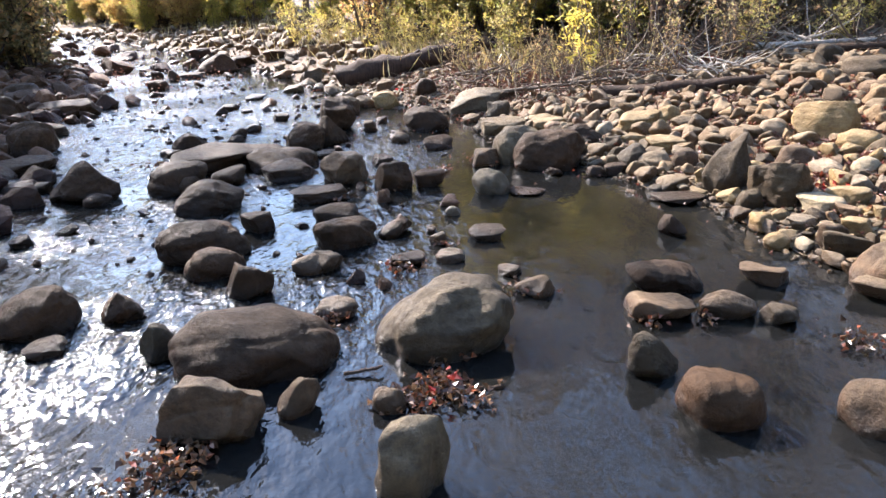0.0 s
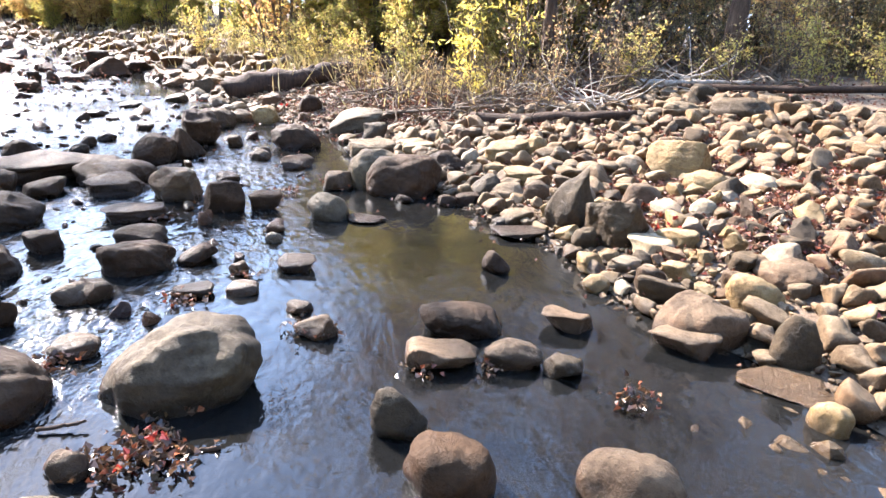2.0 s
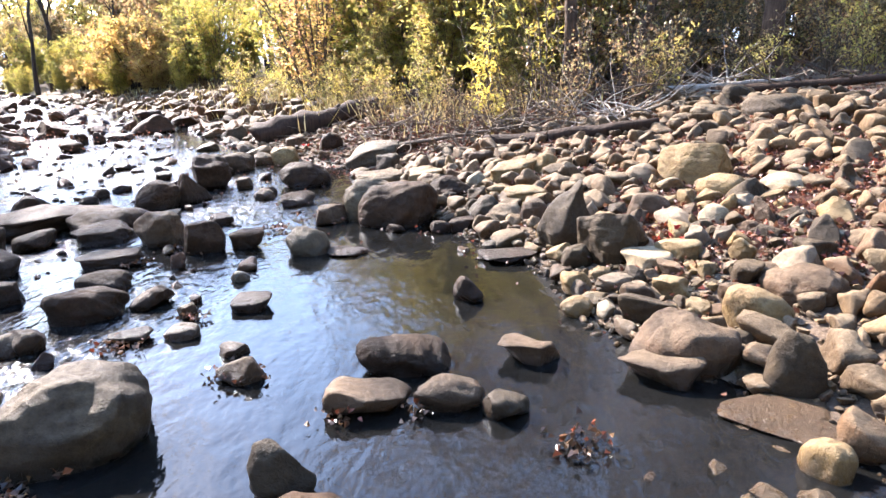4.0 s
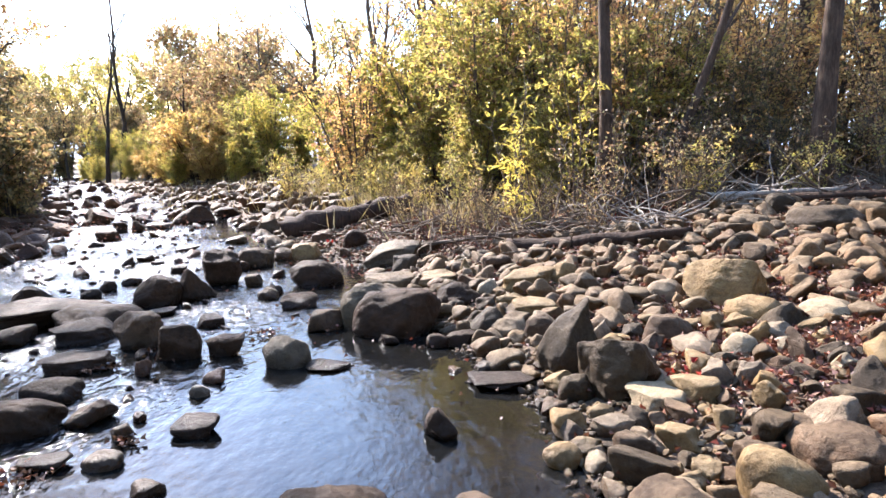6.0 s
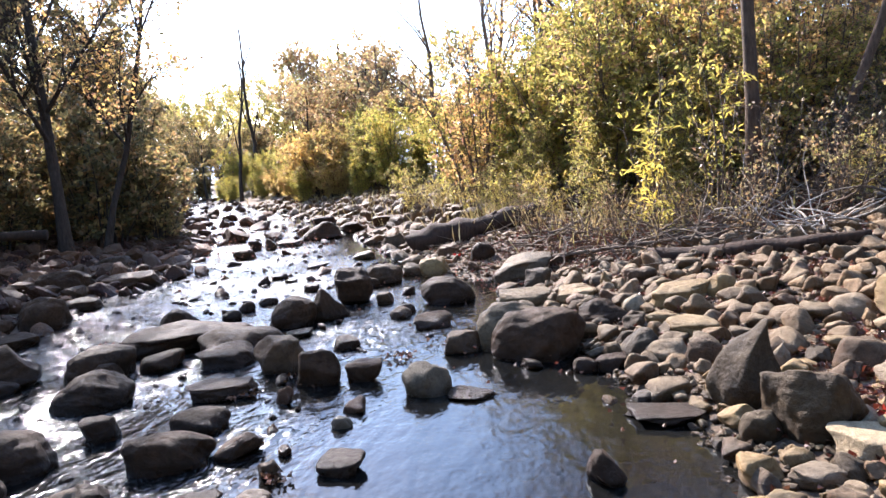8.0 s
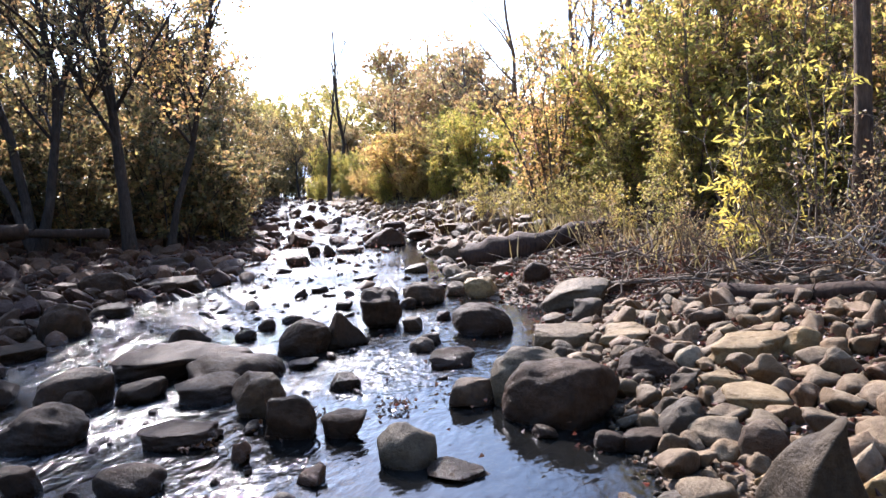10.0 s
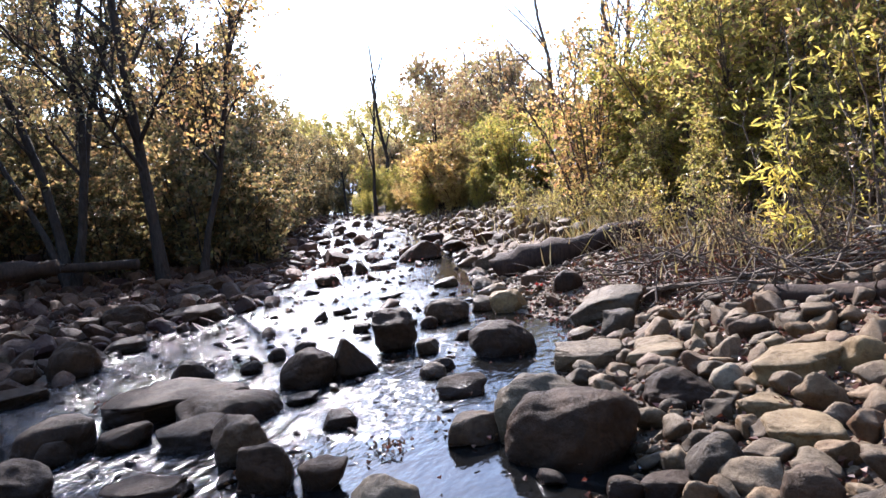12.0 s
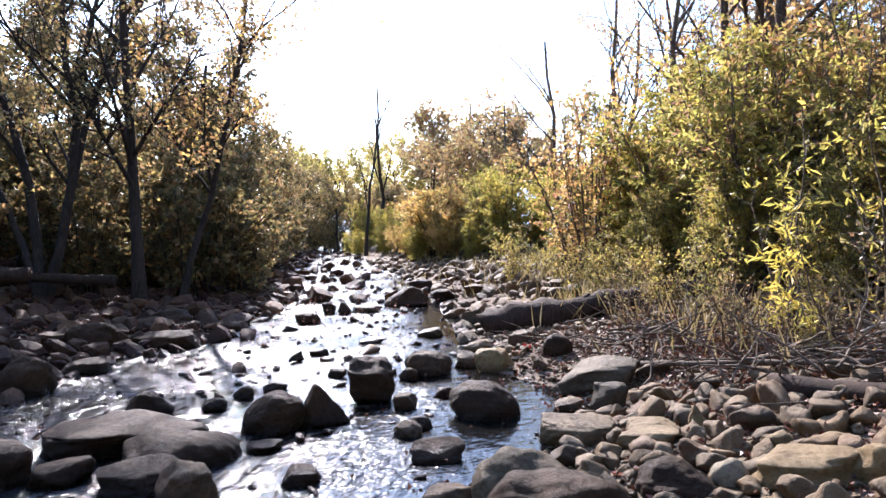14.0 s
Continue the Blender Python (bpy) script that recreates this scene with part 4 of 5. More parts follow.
def again(ob, x, y, turn, size=1.0):
    c = copy_thing(ob, pose(x, y, float(ground_height(x, y)), 0, 0, turn))
    c.scale = (size, size, size * (0.9 + 0.2 * ((x * 7.3) % 1)))
    return c


# Sunlit bushes along the bar.
willow = shrub("willow_bush", "tall yellow willow bush on the sunlit bank", 0.9, 14.5, 4.0, 1.7, 30, YELLOW, 11, (0.11, 0.046), 22, TWIG, 20)
lime = shrub("willow_bush", "yellow-green willow bush on the sunlit bank", -0.9, 17.0, 3.7, 1.5, 26, LIME, 12, (0.11, 0.046), 22, TWIG, 20)
gold = shrub("willow_bush", "willow bush with bright yellow leaves on the sunlit bank", 2.0, 13.1, 3.2, 1.2, 20, YELLOW, 13, (0.095, 0.036), 22, TWIG)
again(willow, 0.1, 15.8, 220, 1.0), again(lime, 1.7, 16.2, 80, 1.2), again(gold, 2.9, 12.6, 200, 0.95), again(gold, 3.8, 12.9, 20, 0.9), again(willow, -0.7, 19.4, 130, 1.05), again(lime, 0.5, 18.2, 300, 1.25)
again(gold, 0.6, 13.4, 70, 0.55), again(gold, -0.6, 15.2, 150, 0.55), again(gold, -1.7, 17.4, 20, 0.55), again(gold, 1.6, 12.3, 270, 0.5)
mixed = shrub("autumn_bush", "tall bush of mixed amber and yellow leaves with bare twigs", 2.8, 14.2, 4.6, 1.6, 24, AMBER, 17, (0.1, 0.05), 9, TWIG, 19)
again(mixed, 2.2, 15.8, 120, 1.1), again(mixed, 3.6, 14.6, 220, 1.05), again(mixed, 1.4, 17.6, 40, 1.2)
shrub("golden_sapling", "low sapling with long bright yellow leaves", 1.05, 10.3, 1.7, 0.4, 4, GOLD, 14, (0.12, 0.03), 9, twigs=8)
shrub("golden_sapling", "sapling with long bright yellow leaves before a slim tree", 2.0, 10.9, 2.8, 0.55, 5, GOLD, 18, (0.11, 0.03), 6, twigs=10)
shrub("golden_sapling", "tall sapling with long bright yellow leaves", 1.15, 10.9, 2.7, 0.4, 4, GOLD, 15, (0.11, 0.028), 5, twigs=9)
again(lime, -6.8, 26.2, 40, 0.98), again(willow, -7.9, 28.0, 10, 0.9), again(lime, -6.0, 27.6, 100, 0.85), again(lime, -3.6, 22.6, 170, 0.8), again(lime, -8.8, 30.0, 260, 0.95)
amber = shrub("autumn_bush", "orange and amber bush on the far bank", -10.9, 29.8, 4.6, 1.9, 34, ORANGE, 16, (0.16, 0.085), 14, BARK, 22, 0.35)
again(amber, -12.2, 31.6, 90, 0.85), again(amber, -13.0, 35.5, 200, 1.1), again(amber, -3.8, 31.0, 300, 1.0), again(amber, -9.4, 29.0, 250, 0.9), again(lime, -12.0, 33.5, 20, 0.8), again(lime, -16.0, 38.5, 120, 0.8), again(lime, -18.8, 39.9, 60, 0.75), again(lime, -15.2, 37.0, 200, 0.8), again(lime, -13.9, 35.4, 260, 0.8), again(willow, -17.2, 39.4, 310, 0.75)

for x, y, turn, size in ((-9.9, 28.2, 10, 0.5), (-11.6, 29.0, 80, 0.5), (-13.4, 32.2, 150, 0.55), (-14.6, 34.4, 220, 0.5), (-8.4, 26.8, 300, 0.45), (-16.6, 37.2, 30, 0.5), (-18.4, 38.8, 100, 0.5)):
    again(amber if int(turn) % 20 else lime, x, y, turn, size)

# Bare thicket and undergrowth behind the bar.
thicket = shrub("bare_thicket", "thicket of half-bare brown twigs on the bank", 2.4, 10.6, 1.9, 1.1, 14, RUSSET, 21, (0.06, 0.04), 2, TWIG, 16)
for x, y, turn, size in ((3.1, 9.7, 70, 0.8), (0.6, 10.7, 140, 0.55), (1.3, 10.2, 30, 0.5), (3.9, 11.0, 200, 1.0), (5.0, 10.4, 310, 0.8), (6.3, 10.6, 20, 0.8), (-0.6, 12.0, 250, 0.5), (2.0, 9.3, 285, 0.55)):
    again(thicket, x, y, turn, size)
under = shrub("undergrowth_bush", "olive and brown undergrowth bush in the wood", 4.9, 13.2, 3.0, 1.4, 16, OLIVE_LEAF, 22, (0.08, 0.05), 13)
for x, y, turn, size in ((6.5, 12.6, 60, 0.7), (7.6, 10.6, 200, 0.7), (9.5, 12.5, 300, 1.0), (2.4, 17.5, 150, 1.3), (9.8, 16.5, 80, 1.3), (8.9, 9.2, 120, 0.8), (12.5, 9.5, 240, 1.2), (13, 17, 33, 1.6), (5, 20, 200, 1.5)):
    again(under, x, y, turn, size)
brush = shrub("autumn_undergrowth", "brown and amber undergrowth bush in the wood", 3.6, 13.0, 3.4, 1.5, 16, AMBER, 23, (0.08, 0.05), 6)
for x, y, turn, size in ((4.0, 19.5, 15, 1.7), (6.2, 21.0, 105, 1.8), (8.4, 20.0, 195, 1.8), (10.6, 19.5, 285, 1.8), (3.9, 14.2, 70, 1.1), (6.4, 15.2, 170, 1.3), (9.2, 14.4, 270, 1.3), (12.6, 12.4, 20, 1.3), (7.2, 12.6, 140, 0.9), (10.4, 11.2, 200, 1.0), (8.6, 17.0, 10, 1.6), (2.8, 16.0, 110, 1.4), (11.8, 18.0, 60, 1.7), (5.6, 14.6, 50, 1.1), (8.2, 13.2, 150, 1.1), (4.4, 16.3, 200, 1.4), (7.4, 17.5, 260, 1.6), (10.8, 14.6, 310, 1.4), (1.6, 15.8, 20, 1.4), (11.5, 11, 99, 1.2), (-2.2, 17.5, 44, 1.3)):
    again(brush, x, y, turn, size)

for x, y, turn, size in ((4.2, 11.8, 95, 0.55), (5.4, 11.6, 185, 0.5), (6.9, 11.4, 275, 0.6), (3.1, 12.3, 330, 0.8), (5.1, 12.9, 60, 0.8), (8.0, 11.6, 10, 0.7)):
    again(brush if int(x * 10) % 2 else under, x, y, turn, size)

low = shrub("low_bush", "low yellow-green and brown bush at the edge of the stones", -0.4, 13.4, 1.0, 0.7, 11, STRAW_LEAF, 24, (0.05, 0.022), 9, TWIG, 13)
for x, y, turn, size in ((0.4, 12.4, 40, 1.0), (1.6, 11.9, 100, 0.7), (-1.2, 14.8, 10, 1.1), (-2.0, 16.2, 150, 1.1), (-2.9, 17.8, 220, 1.2), (-1.6, 15.4, 90, 0.7), (-3.4, 18.8, 20, 0.9), (3.6, 10.2, 60, 1.0), (4.8, 9.9, 130, 0.9), (6.0, 9.4, 300, 1.1), (-4.2, 19.0, 20, 1.4), (7.2, 9.2, 77, 1.2)):
    again(low, x, y, turn, size)

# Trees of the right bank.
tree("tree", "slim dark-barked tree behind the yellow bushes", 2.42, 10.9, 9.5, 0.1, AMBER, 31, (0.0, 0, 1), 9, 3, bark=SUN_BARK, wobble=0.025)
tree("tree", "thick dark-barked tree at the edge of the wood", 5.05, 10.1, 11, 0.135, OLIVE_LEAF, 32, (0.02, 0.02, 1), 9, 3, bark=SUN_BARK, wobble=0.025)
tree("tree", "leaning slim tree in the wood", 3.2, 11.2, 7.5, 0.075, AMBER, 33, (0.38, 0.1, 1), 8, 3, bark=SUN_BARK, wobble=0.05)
wood_tree = tree("wood_tree", "bare-limbed autumn tree of the wood", 1.2, 17.0, 10, 0.13, AMBER, 34, (0, 0, 1), 9, 5, (0.11, 0.075), bark=SUN_BARK)
bare_tree = tree("wood_tree", "nearly leafless grey tree of the wood", -0.4, 18.5, 7.5, 0.1, AMBER, 35, (0.05, 0, 1), 8, 1, bark=TWIG)
for k, (x, y, turn, size) in enumerate(((2.2, 19.5, 60, 1.25), (0.4, 18.7, 150, 0.95), (3.4, 18.0, 140, 1.2), (5.6, 17.2, 230, 1.2), (7.8, 16.4, 300, 1.15), (0.9, 21.5, 10, 1.2), (4.5, 18, 20, 1.0), (7.0, 20, 100, 1.1), (9.5, 18.5, 200, 1.0), (3, 22, 250, 1.1), (11.5, 15.5, 300, 1.0), (13, 20, 40, 1.2), (6, 25, 80, 1.3), (-1.2, 24, 10, 0.8), (10, 25, 150, 1.3),
                                        (14, 12, 77, 1.1), (16, 17, 211, 1.2), (1.6, 27, 15, 1.0), (-4.0, 32, 33, 0.75), (17, 24, 60, 1.4), (4, 32, 180, 1.2), (-8, 39, 90, 0.8), (13, 30, 0, 1.5), (8.6, 15.4, 130, 0.9), (18, 8, 0, 1.2), (14, 5, 200, 1.0))):
    again(wood_tree if k % 3 else bare_tree, x, y, turn, size)
russet = tree("russet_tree", "reddish brown autumn tree above the bushes", -9.3, 32.0, 5.4, 0.1, RUSSET, 36, (0, 0, 1), 11, 5, (0.16, 0.11), 1.05)
again(russet, -12.9, 40.0, 100, 1.4), again(russet, -11.4, 36.5, 200, 1.15), again(russet, -16.6, 44.0, 310, 1.25), again(bare_tree, -8.6, 34.0, 70, 0.95), again(bare_tree, -4.9, 26.0, 160, 1.0), again(bare_tree, -3.4, 27.0, 250, 1.1), again(bare_tree, -2.2, 23.0, 20, 1.0), again(russet, -6.5, 33.5, 10, 0.85), again(russet, -3.6, 34, 200, 0.9), again(russet, -17.5, 49, 260, 1.1), again(russet, -23.5, 52, 20, 0.9), again(russet, -26, 54, 120, 0.8)
tree("dead_tree", "tall bare dead tree by the stream", -20.3, 41.5, 10.5, 0.14, RUSSET, 37, (0.0, 0, 1), 5, 0, spread=0.4, levels=3)
tree("dead_tree", "tall bare leaning dead tree by the stream", -21.0, 41.2, 9.0, 0.12, RUSSET, 38, (-0.12, 0, 1), 4, 0, spread=0.4, levels=3)
tree("dead_tree", "bare snag above the amber bushes", -14.8, 38.0, 7.5, 0.08, RUSSET, 39, (0.02, 0, 1), 4, 0, spread=0.35, levels=3)

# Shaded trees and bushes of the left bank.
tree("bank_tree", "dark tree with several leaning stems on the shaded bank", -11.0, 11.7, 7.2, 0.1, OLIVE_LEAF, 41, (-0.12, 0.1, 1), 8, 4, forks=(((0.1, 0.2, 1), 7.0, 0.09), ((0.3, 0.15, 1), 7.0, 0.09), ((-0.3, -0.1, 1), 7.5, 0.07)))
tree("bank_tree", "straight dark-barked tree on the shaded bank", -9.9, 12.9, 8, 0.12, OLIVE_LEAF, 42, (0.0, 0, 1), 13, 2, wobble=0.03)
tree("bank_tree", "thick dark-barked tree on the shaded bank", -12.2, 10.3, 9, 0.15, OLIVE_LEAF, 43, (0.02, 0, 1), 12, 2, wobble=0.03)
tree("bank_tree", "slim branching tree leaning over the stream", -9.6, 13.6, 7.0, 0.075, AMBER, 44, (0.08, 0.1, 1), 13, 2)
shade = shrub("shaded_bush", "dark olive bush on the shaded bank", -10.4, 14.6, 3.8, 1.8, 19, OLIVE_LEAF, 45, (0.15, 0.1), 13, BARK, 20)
for x, y, turn, size in ((-13.4, 14.8, 20, 0.85), (-14.8, 14.4, 110, 0.9), (-12.6, 16.4, 250, 0.85), (-16.4, 13.4, 190, 0.9), (-13.0, 10.9, 330, 0.75), (-15.4, 9.4, 60, 0.85), (-11.8, 17.2, 50, 0.95), (-13.9, 19.5, 120, 1.2), (-15.9, 22.5, 200, 1.2), (-18.2, 25.5, 260, 1.2), (-20.6, 29, 20, 1.2), (-22.8, 33, 90, 1.15), (-12.8, 13.2, 300, 0.7), (-14.5, 12, 200, 0.75), (-13.6, 9.2, 40, 1.0), (-12.8, 7.0, 140, 1.0), (-12.6, 4.2, 250, 1.0),
                         (-24.5, 38, 66, 1.1), (-28, 43, 170, 1.1), (-16, 16, 10, 1.1), (-19, 20, 75, 1.3), (-18, 13, 160, 1.0), (-17, 8, 220, 1.1), (-22, 26, 30, 1.6), (-26, 33, 140, 1.6), (-24, 16, 0, 1.2), (-23, 10, 111, 1.2), (-28, 20, 50, 1.4), (-30, 13, 150, 1.4), (-29, 6, 250, 2.0), (-34, 26, 20, 2.2), (-24, 3, 80, 1.8), (-18, 4, 10, 1.5), (-16.5, 10.5, 290, 0.9), (-19.5, 23.5, 190, 1.2), (-15, 18.5, 300, 1.0), (-19, 14.5, 33, 1.0), (-21, 12, 99, 1.1), (-20.5, 17.5, 255, 1.1), (-27, 8.5, 20, 1.9), (-20, 7, 140, 1.6)):
    again(shade, x, y, turn, size)
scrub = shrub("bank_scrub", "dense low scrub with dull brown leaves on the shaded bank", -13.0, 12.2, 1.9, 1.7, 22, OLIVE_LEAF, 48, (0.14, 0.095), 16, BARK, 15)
for x, y, turn, size in ((-12.0, 13.9, 40, 0.8), (-11.4, 15.4, 140, 0.8), (-14.2, 11.0, 220, 1.0), (-15.4, 13.2, 300, 1.1), (-14.0, 15.8, 10, 1.0), (-16.4, 15.0, 80, 1.2), (-17.6, 11.8, 160, 1.2), (-15.8, 8.2, 250, 1.1), (-14.2, 7.6, 330, 0.9), (-18.6, 16.6, 60, 1.3), (-19.4, 13.0, 130, 1.4), (-18.8, 9.4, 200, 1.4), (-13.2, 18.4, 280, 1.0), (-15.2, 21.4, 20, 1.1), (-21.6, 15.2, 95, 1.6), (-22.6, 19.6, 170, 1.6), (-17.4, 18.6, 240, 1.2), (-17.4, 24.6, 310, 1.2)):
    again(scrub, x, y, turn, size)
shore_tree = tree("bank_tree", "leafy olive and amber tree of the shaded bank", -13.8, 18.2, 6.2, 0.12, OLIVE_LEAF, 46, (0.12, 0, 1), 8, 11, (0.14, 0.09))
for x, y, turn, size in ((-14.4, 15.0, 100, 1.1), (-15.8, 20.5, 220, 1.0), (-17.8, 24.5, 300, 1.0), (-20.5, 29.5, 40, 0.95), (-24, 35, 160, 0.9), (-27, 41, 200, 0.9), (-17, 11, 10, 1.2), (-20, 17, 70, 1.2), (-24, 22, 130, 1.2), (-29, 30, 20, 1.2), (-32, 47, 90, 1.0), (-36, 55, 10, 1.0), (-30, 56, 300, 0.8), (-16.5, 6, 250, 1.1), (-17, 0, 20, 1.1)):
    again(shore_tree, x, y, turn, size)
for x, y, turn, size in ((-23, 47, 0, 0.9), (-26, 50, 80, 1.0), (-30, 52, 150, 1.0), (-21, 45, 230, 0.7), (-34, 55, 30, 1.1), (-38, 60, 100, 1.2), (-29, 47, 10, 0.9), (-33, 50, 60, 1.0), (-44, 66, 190, 1.3), (-20, 52, 90, 1.2), (-16, 46, 270, 1.1), (-24, 44, 300, 0.45), (-22.4, 42.6, 200, 0.5), (-19.3, 43.4, 10, 0.9), (-17.2, 41.2, 110, 0.8), (-24.4, 47, 250, 1.0), (-14.6, 39.4, 70, 0.8)):
    again(lime if x > -25 else shade, x, y, turn, size)
far_tree = tree("far_tree", "hazy autumn tree at the bend of the stream", -33, 66, 8, 0.14, STRAW_LEAF, 47, (0, 0, 1), 8, 5, (0.3, 0.2))
for x, y, turn, size in ((-31, 57, 10, 0.8), (-34, 56.5, 130, 0.8), (-36.5, 61, 70, 0.9), (-29, 61, 250, 0.9), (-33, 61, 330, 0.85), (-38, 56, 200, 0.9), (-26, 62, 90, 1.0), (-35, 58, 15, 0.8), (-27, 56, 115, 0.75), (-22, 55, 215, 0.7), (-31, 60, 300, 0.8), (-41, 60, 60, 0.9), (-40, 70, 30, 1.0), (-47, 74, 80, 1.1), (-28, 66, 200, 0.9), (-24, 60, 120, 0.9), (-38, 80, 10, 1.2), (-50, 82, 200, 1.2), (-18, 58, 60, 1.0), (-12, 51, 250, 0.85), (-55, 90, 90, 1.2), (-44, 62, 140, 1.0), (-5, 46, 0, 0.9), (4, 45, 100, 1.1), (12, 42, 200, 1.3), (20, 36, 300, 1.3)):
    again(far_tree, x, y, turn, size)


for x, y, turn, size in ((-26, 47.5, 40, 0.7), (-28.5, 50, 130, 0.8), (-31, 54, 220, 0.85), (-24.3, 50.5, 300, 0.65), (-29, 45, 10, 0.9), (-25.6, 40.5, 80, 0.85), (-22.6, 35.6, 170, 0.85), (-33, 58, 50, 0.9)):
    again(shore_tree, x, y, turn, size)

for x, y, turn, size in ((-14.8, 20.6, 40, 0.8), (-16.8, 24, 130, 0.85), (-18.9, 28, 220, 0.85), (-20.8, 31.6, 300, 0.8), (-12.8, 17.0, 10, 0.8), (-13.4, 11.6, 250, 0.9)):
    again(shore_tree, x, y, turn, size)
for x, y, turn, size in ((-9.7, 15.7, 80, 0.75), (-12.2, 18.3, 10, 0.85), (-13.8, 20.9, 200, 0.85), (-15.3, 23.3, 290, 0.9), (-17.2, 26.4, 45, 0.9), (-19.4, 30, 135, 0.9), (-11.6, 13.0, 222, 0.7)):
    again(shade, x, y, turn, size)

# Unseen bushes and trees, added behind and beside the walker to block sky light.
for x, y, turn, size in ((-13, -4, 20, 1.9), (-14, -10, 90, 2.1), (-11, -15, 160, 2.2), (-6, -18, 230, 2.2), (0, -19, 300, 2.3), (5, -15, 40, 2.2), (8, -10, 110, 2.1), (9, -4, 180, 2.0), (10, 1, 250, 1.9), (9.5, 5.5, 320, 1.6), (-15, 0, 10, 1.8), (14, -7, 60, 2.3), (3, -24, 70, 2.6), (-9, -23, 150, 2.6)):
    again(shade, x, y, turn, size)
for x, y, turn, size in ((-12, -8, 0, 1.5), (-8, -16, 60, 1.6), (-2, -16, 120, 1.7), (6, -12, 180, 1.6), (10, -6, 240, 1.5), (11, 3, 300, 1.3), (1, -21, 30, 1.8)):
    again(shore_tree, x, y, turn, size)


# ---- logs, roots and driftwood ----
def fallen_log(label, a, b, radius, mat, seed, name="log"):
    """A fallen stem from a to b, uneven and slightly crooked, with a broken stub of a branch."""
    g = np.random.default_rng(seed)
    a, b = np.array(a, float), np.array(b, float)
    u = np.linspace(0, 1, 16)[:, None]
    l = np.linalg.norm(b - a)
    p = a + (b - a) * u + np.cumsum(g.normal(size=(16, 3)), 0) * (0.012 * l / 2, 0.012 * l / 2, 0.004)
    r = radius * (1 - 0.35 * u[:, 0]) * (1 + g.normal(size=16) * 0.05)
    ends = np.concatenate([p[:1], p, p[-1:]]), np.concatenate([[0.001], r, [0.001]])
    mid = p[8]
    d = g.normal(size=3)
    d[2] = abs(d[2]) + 0.4
    stub = (mid + d / np.linalg.norm(d) * np.linspace(0, radius * 1.5, 4)[:, None], np.linspace(radius * 0.4, radius * 0.15, 4))
    v1, f1 = tubes([ends], 14)
    v2, f2 = tubes([stub], 6)
    v1 = v1 + wavy(v1[:, 0] * 9, v1[:, 2] * 14 + v1[:, 1] * 9, 1.0, seed)[:, None] * radius * 0.26 * g.normal(size=3)
    base = new(name)
    part("stem", mesh_of("stem", v1, f1, mat), base)
    part("branch_stub", mesh_of("branch_stub", v2, f2, mat), base)
    return tagged(base, label, "log")


def on_ground(x, y, up):
    return x, y, float(ground_height(x, y)) + up


fallen_log("thick weathered brown log half buried in cobbles", on_ground(-2.75, 12.75, 0.12), on_ground(-0.6, 13.0, 0.17), 0.26, LOG_BARK, 61)
fallen_log("brown driftwood log among twigs on the bar", on_ground(0.9, 8.9, 0.1), on_ground(2.7, 7.9, 0.1), 0.1, LOG_BARK, 62)
fallen_log("thin driftwood pole on the bar", on_ground(-0.35, 10.1, 0.1), on_ground(1.5, 9.0, 0.18), 0.03, TWIG, 63, "driftwood_pole")
fallen_log("dark thin log at the edge of the wood", on_ground(3.9, 9.3, 0.1), on_ground(6.6, 8.0, 0.1), 0.06, LOG_BARK, 64)
fallen_log("bleached thin log at the edge of the wood", on_ground(3.4, 9.6, 0.2), on_ground(5.0, 9.2, 0.1), 0.05, PALE_TWIG, 65)
fallen_log("dark fallen log at the foot of the shaded bank", (-10.2, 10.9, 0.9), (-13.2, 8.3, 1.05), 0.16, LOG_BARK, 66)
fallen_log("dark fallen log on the shaded bank", (-9.4, 11.9, 0.75), (-11.6, 10.6, 0.95), 0.1, LOG_BARK, 67)

fallen_log("dark rotten log along the foot of the bushes", (-0.53, 14.50, 0.63), (0.79, 13.02, 0.72), 0.17, LOG_BARK, 70)
fallen_log("short waterlogged stick in the shallow pool", (-1.52, 2.32, 0.0), (-1.28, 2.34, 0.012), 0.014, LOG_BARK, 68, "stick")
fallen_log("short waterlogged stick in the shallow pool", (-2.0, 2.5, 0.004), (-1.82, 2.52, 0.01), 0.01, LOG_BARK, 69, "stick")


def root_tangle(label, x, y, size, seed, count=26, mat=PALE_TWIG):
    """A heap of crooked roots and broken branches."""
    g = np.random.default_rng(seed)
    paths = []
    for _ in range(count):
        a, l = g.uniform(0, 6.3), size * g.uniform(0.5, 1.3)
        d = np.array([math.cos(a), math.sin(a), g.uniform(-0.05, 0.6)])
        p = [np.array([g.normal() * size * 0.35, g.normal() * size * 0.25, g.uniform(0.0, 0.2)])]
        for _ in range(6):
            d = d + g.normal(size=3) * 0.2
            d /= np.linalg.norm(d)
            p.append(p[-1] + d * l / 6)
        p = np.array(p)
        p[:, 2] = np.maximum(p[:, 2], 0.02)
        paths.append((p, np.linspace(g.uniform(0.006, 0.02), 0.0025, 7)))
    base = new("driftwood_tangle")
    for path in paths:
        v, f = tubes([path], 5)
        part("branch", mesh_of("branch", v, f, mat), base)
    base.matrix_world = pose(x, y, float(ground_height(x, y)))
    tagged(base, label, "driftwood")


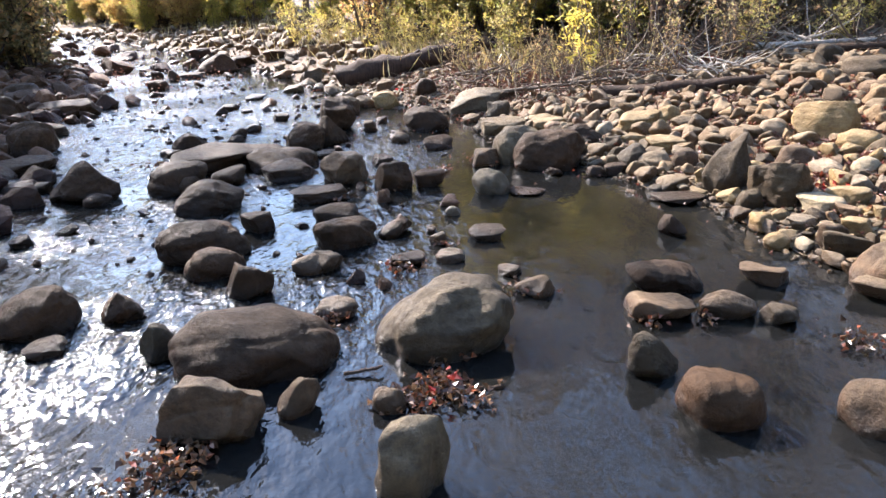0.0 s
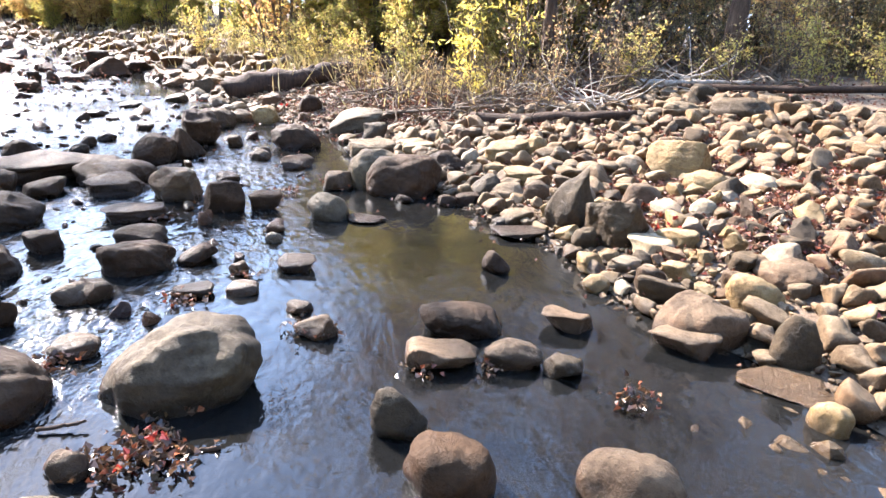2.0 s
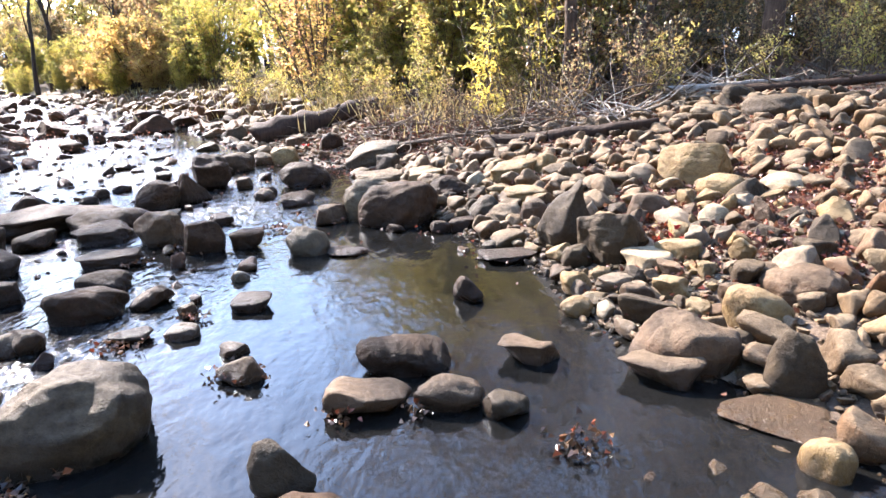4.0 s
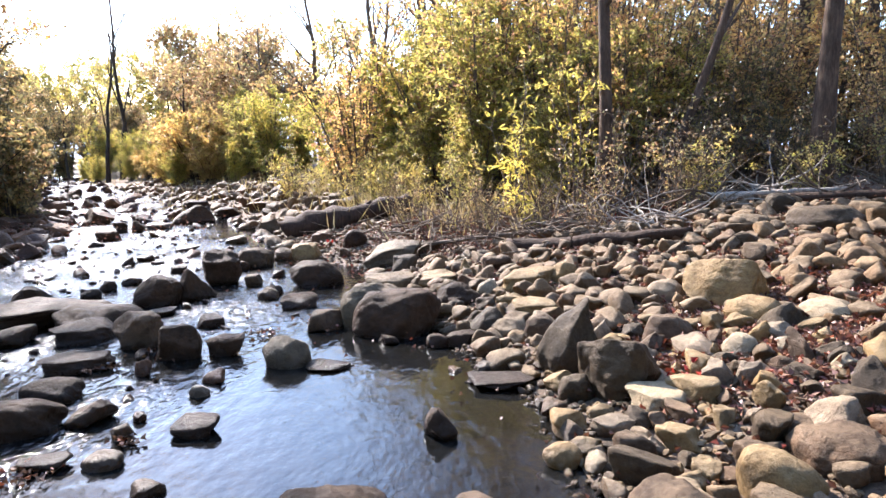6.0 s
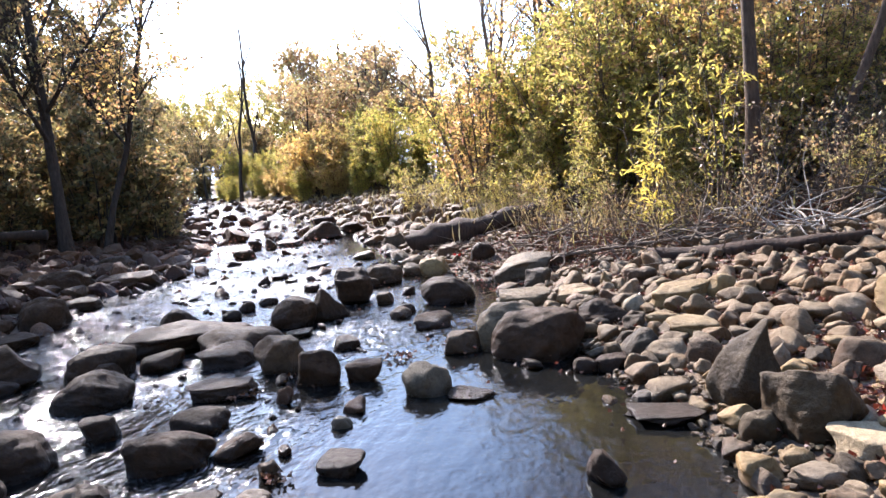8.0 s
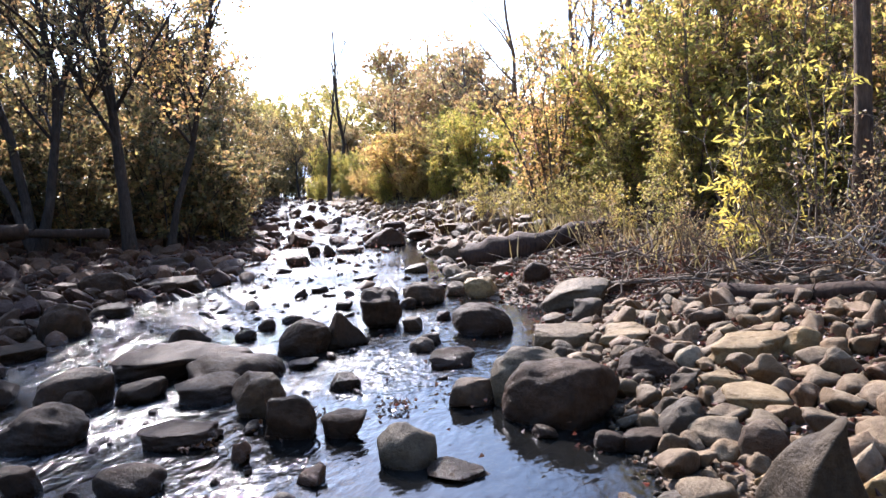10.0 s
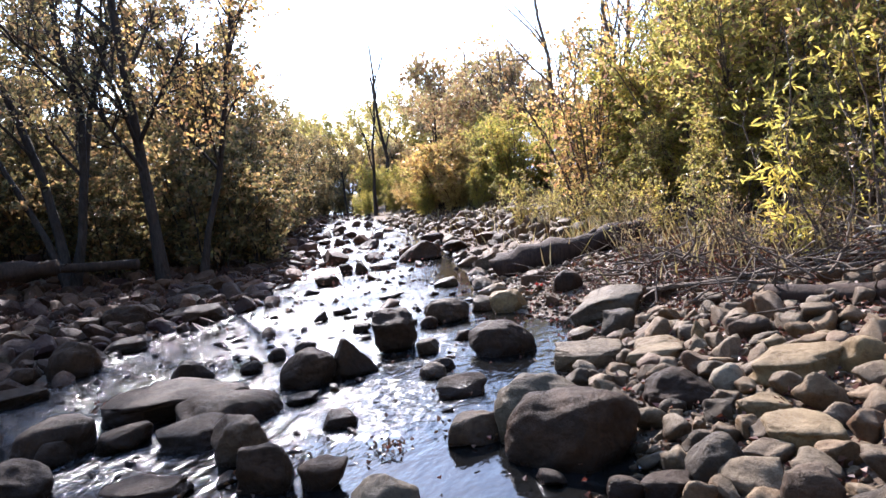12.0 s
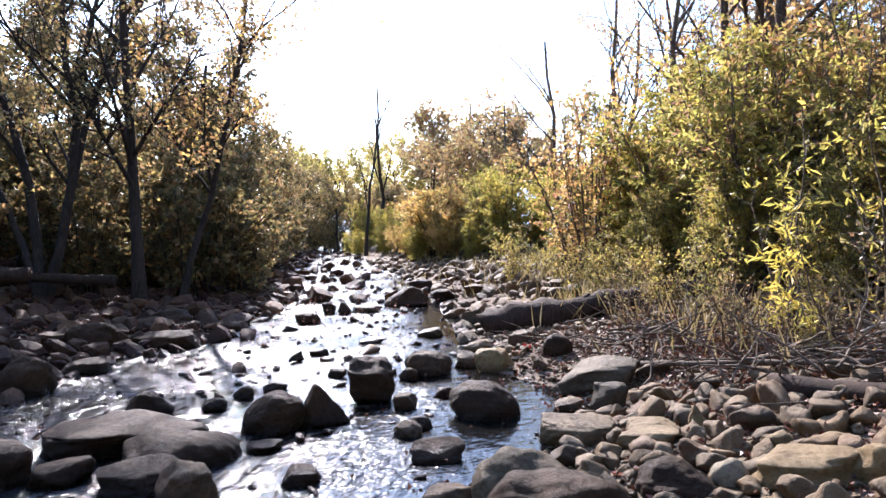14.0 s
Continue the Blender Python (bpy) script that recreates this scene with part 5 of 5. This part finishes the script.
root_tangle("tangle of bleached roots and branches on the bar", 2.6, 8.9, 0.9, 71)
root_tangle("tangle of bleached roots at the foot of the wood", 4.3, 9.6, 0.9, 72)
root_tangle("heap of brown twigs below the bushes", 1.1, 9.7, 1.0, 73, 34, TWIG)
root_tangle("heap of brown twigs below the bushes", 0.0, 10.9, 1.0, 74, 30, TWIG)
root_tangle("scattered thin driftwood twigs on the cobbles", 0.6, 9.2, 0.8, 75, 20, TWIG)
root_tangle("scattered thin driftwood twigs on the cobbles", 1.7, 8.9, 1.0, 76, 24, TWIG)
root_tangle("scattered thin driftwood twigs on the cobbles", -0.7, 11.3, 0.9, 77, 20, TWIG)
root_tangle("heap of brown twigs at the foot of the wood", 3.4, 9.9, 1.1, 78, 26, TWIG)
root_tangle("pale broken branches standing up from the bank", 2.3, 9.7, 1.2, 79, 22)
root_tangle("heap of brown twigs below the bushes", 1.6, 10.6, 1.2, 80, 34, TWIG)
root_tangle("heap of brown twigs at the foot of the wood", 5.2, 9.3, 1.2, 84, 24, TWIG)


# ---- dry grass and low plants ----
def tufts(name, label, spots, mat, blade, seed):
    g = np.random.default_rng(seed)
    pts, dirs = [], []
    for x, y, r, n in spots:
        n = int(n)
        px, py = x + g.normal(size=n) * r, y + g.normal(size=n) * r
        pts.append(np.column_stack([px, py, ground_height(px, py)]))
        dirs.append(np.column_stack([g.normal(size=(n, 2)) * 0.45, np.full(n, 1.0)]))
    v, f = leaf_cloud(np.concatenate(pts), np.concatenate(dirs), blade, blade * 0.03, g, 0.2)
    tagged(new(name, mesh_of(name, v, f, mat, False)), label, "grass", kind="stuff")


tufts("dry_grass", "dry straw-coloured grass below the bushes", [(0.2, 11.7, 0.6, 120), (1.4, 10.8, 0.6, 90), (-1.4, 14.1, 0.6, 160), (-3.0, 18.0, 1.0, 160), (-5.5, 23.5, 1.2, 200), (-8.5, 27.5, 1.3, 150)], STRAW, 0.45, 81)
tufts("far_grass", "dry yellow grass along the far banks", [(-15, 34, 1.2, 60), (-19, 38.5, 1.2, 60), (-11.5, 30, 1.0, 50)], STRAW, 0.4, 82)
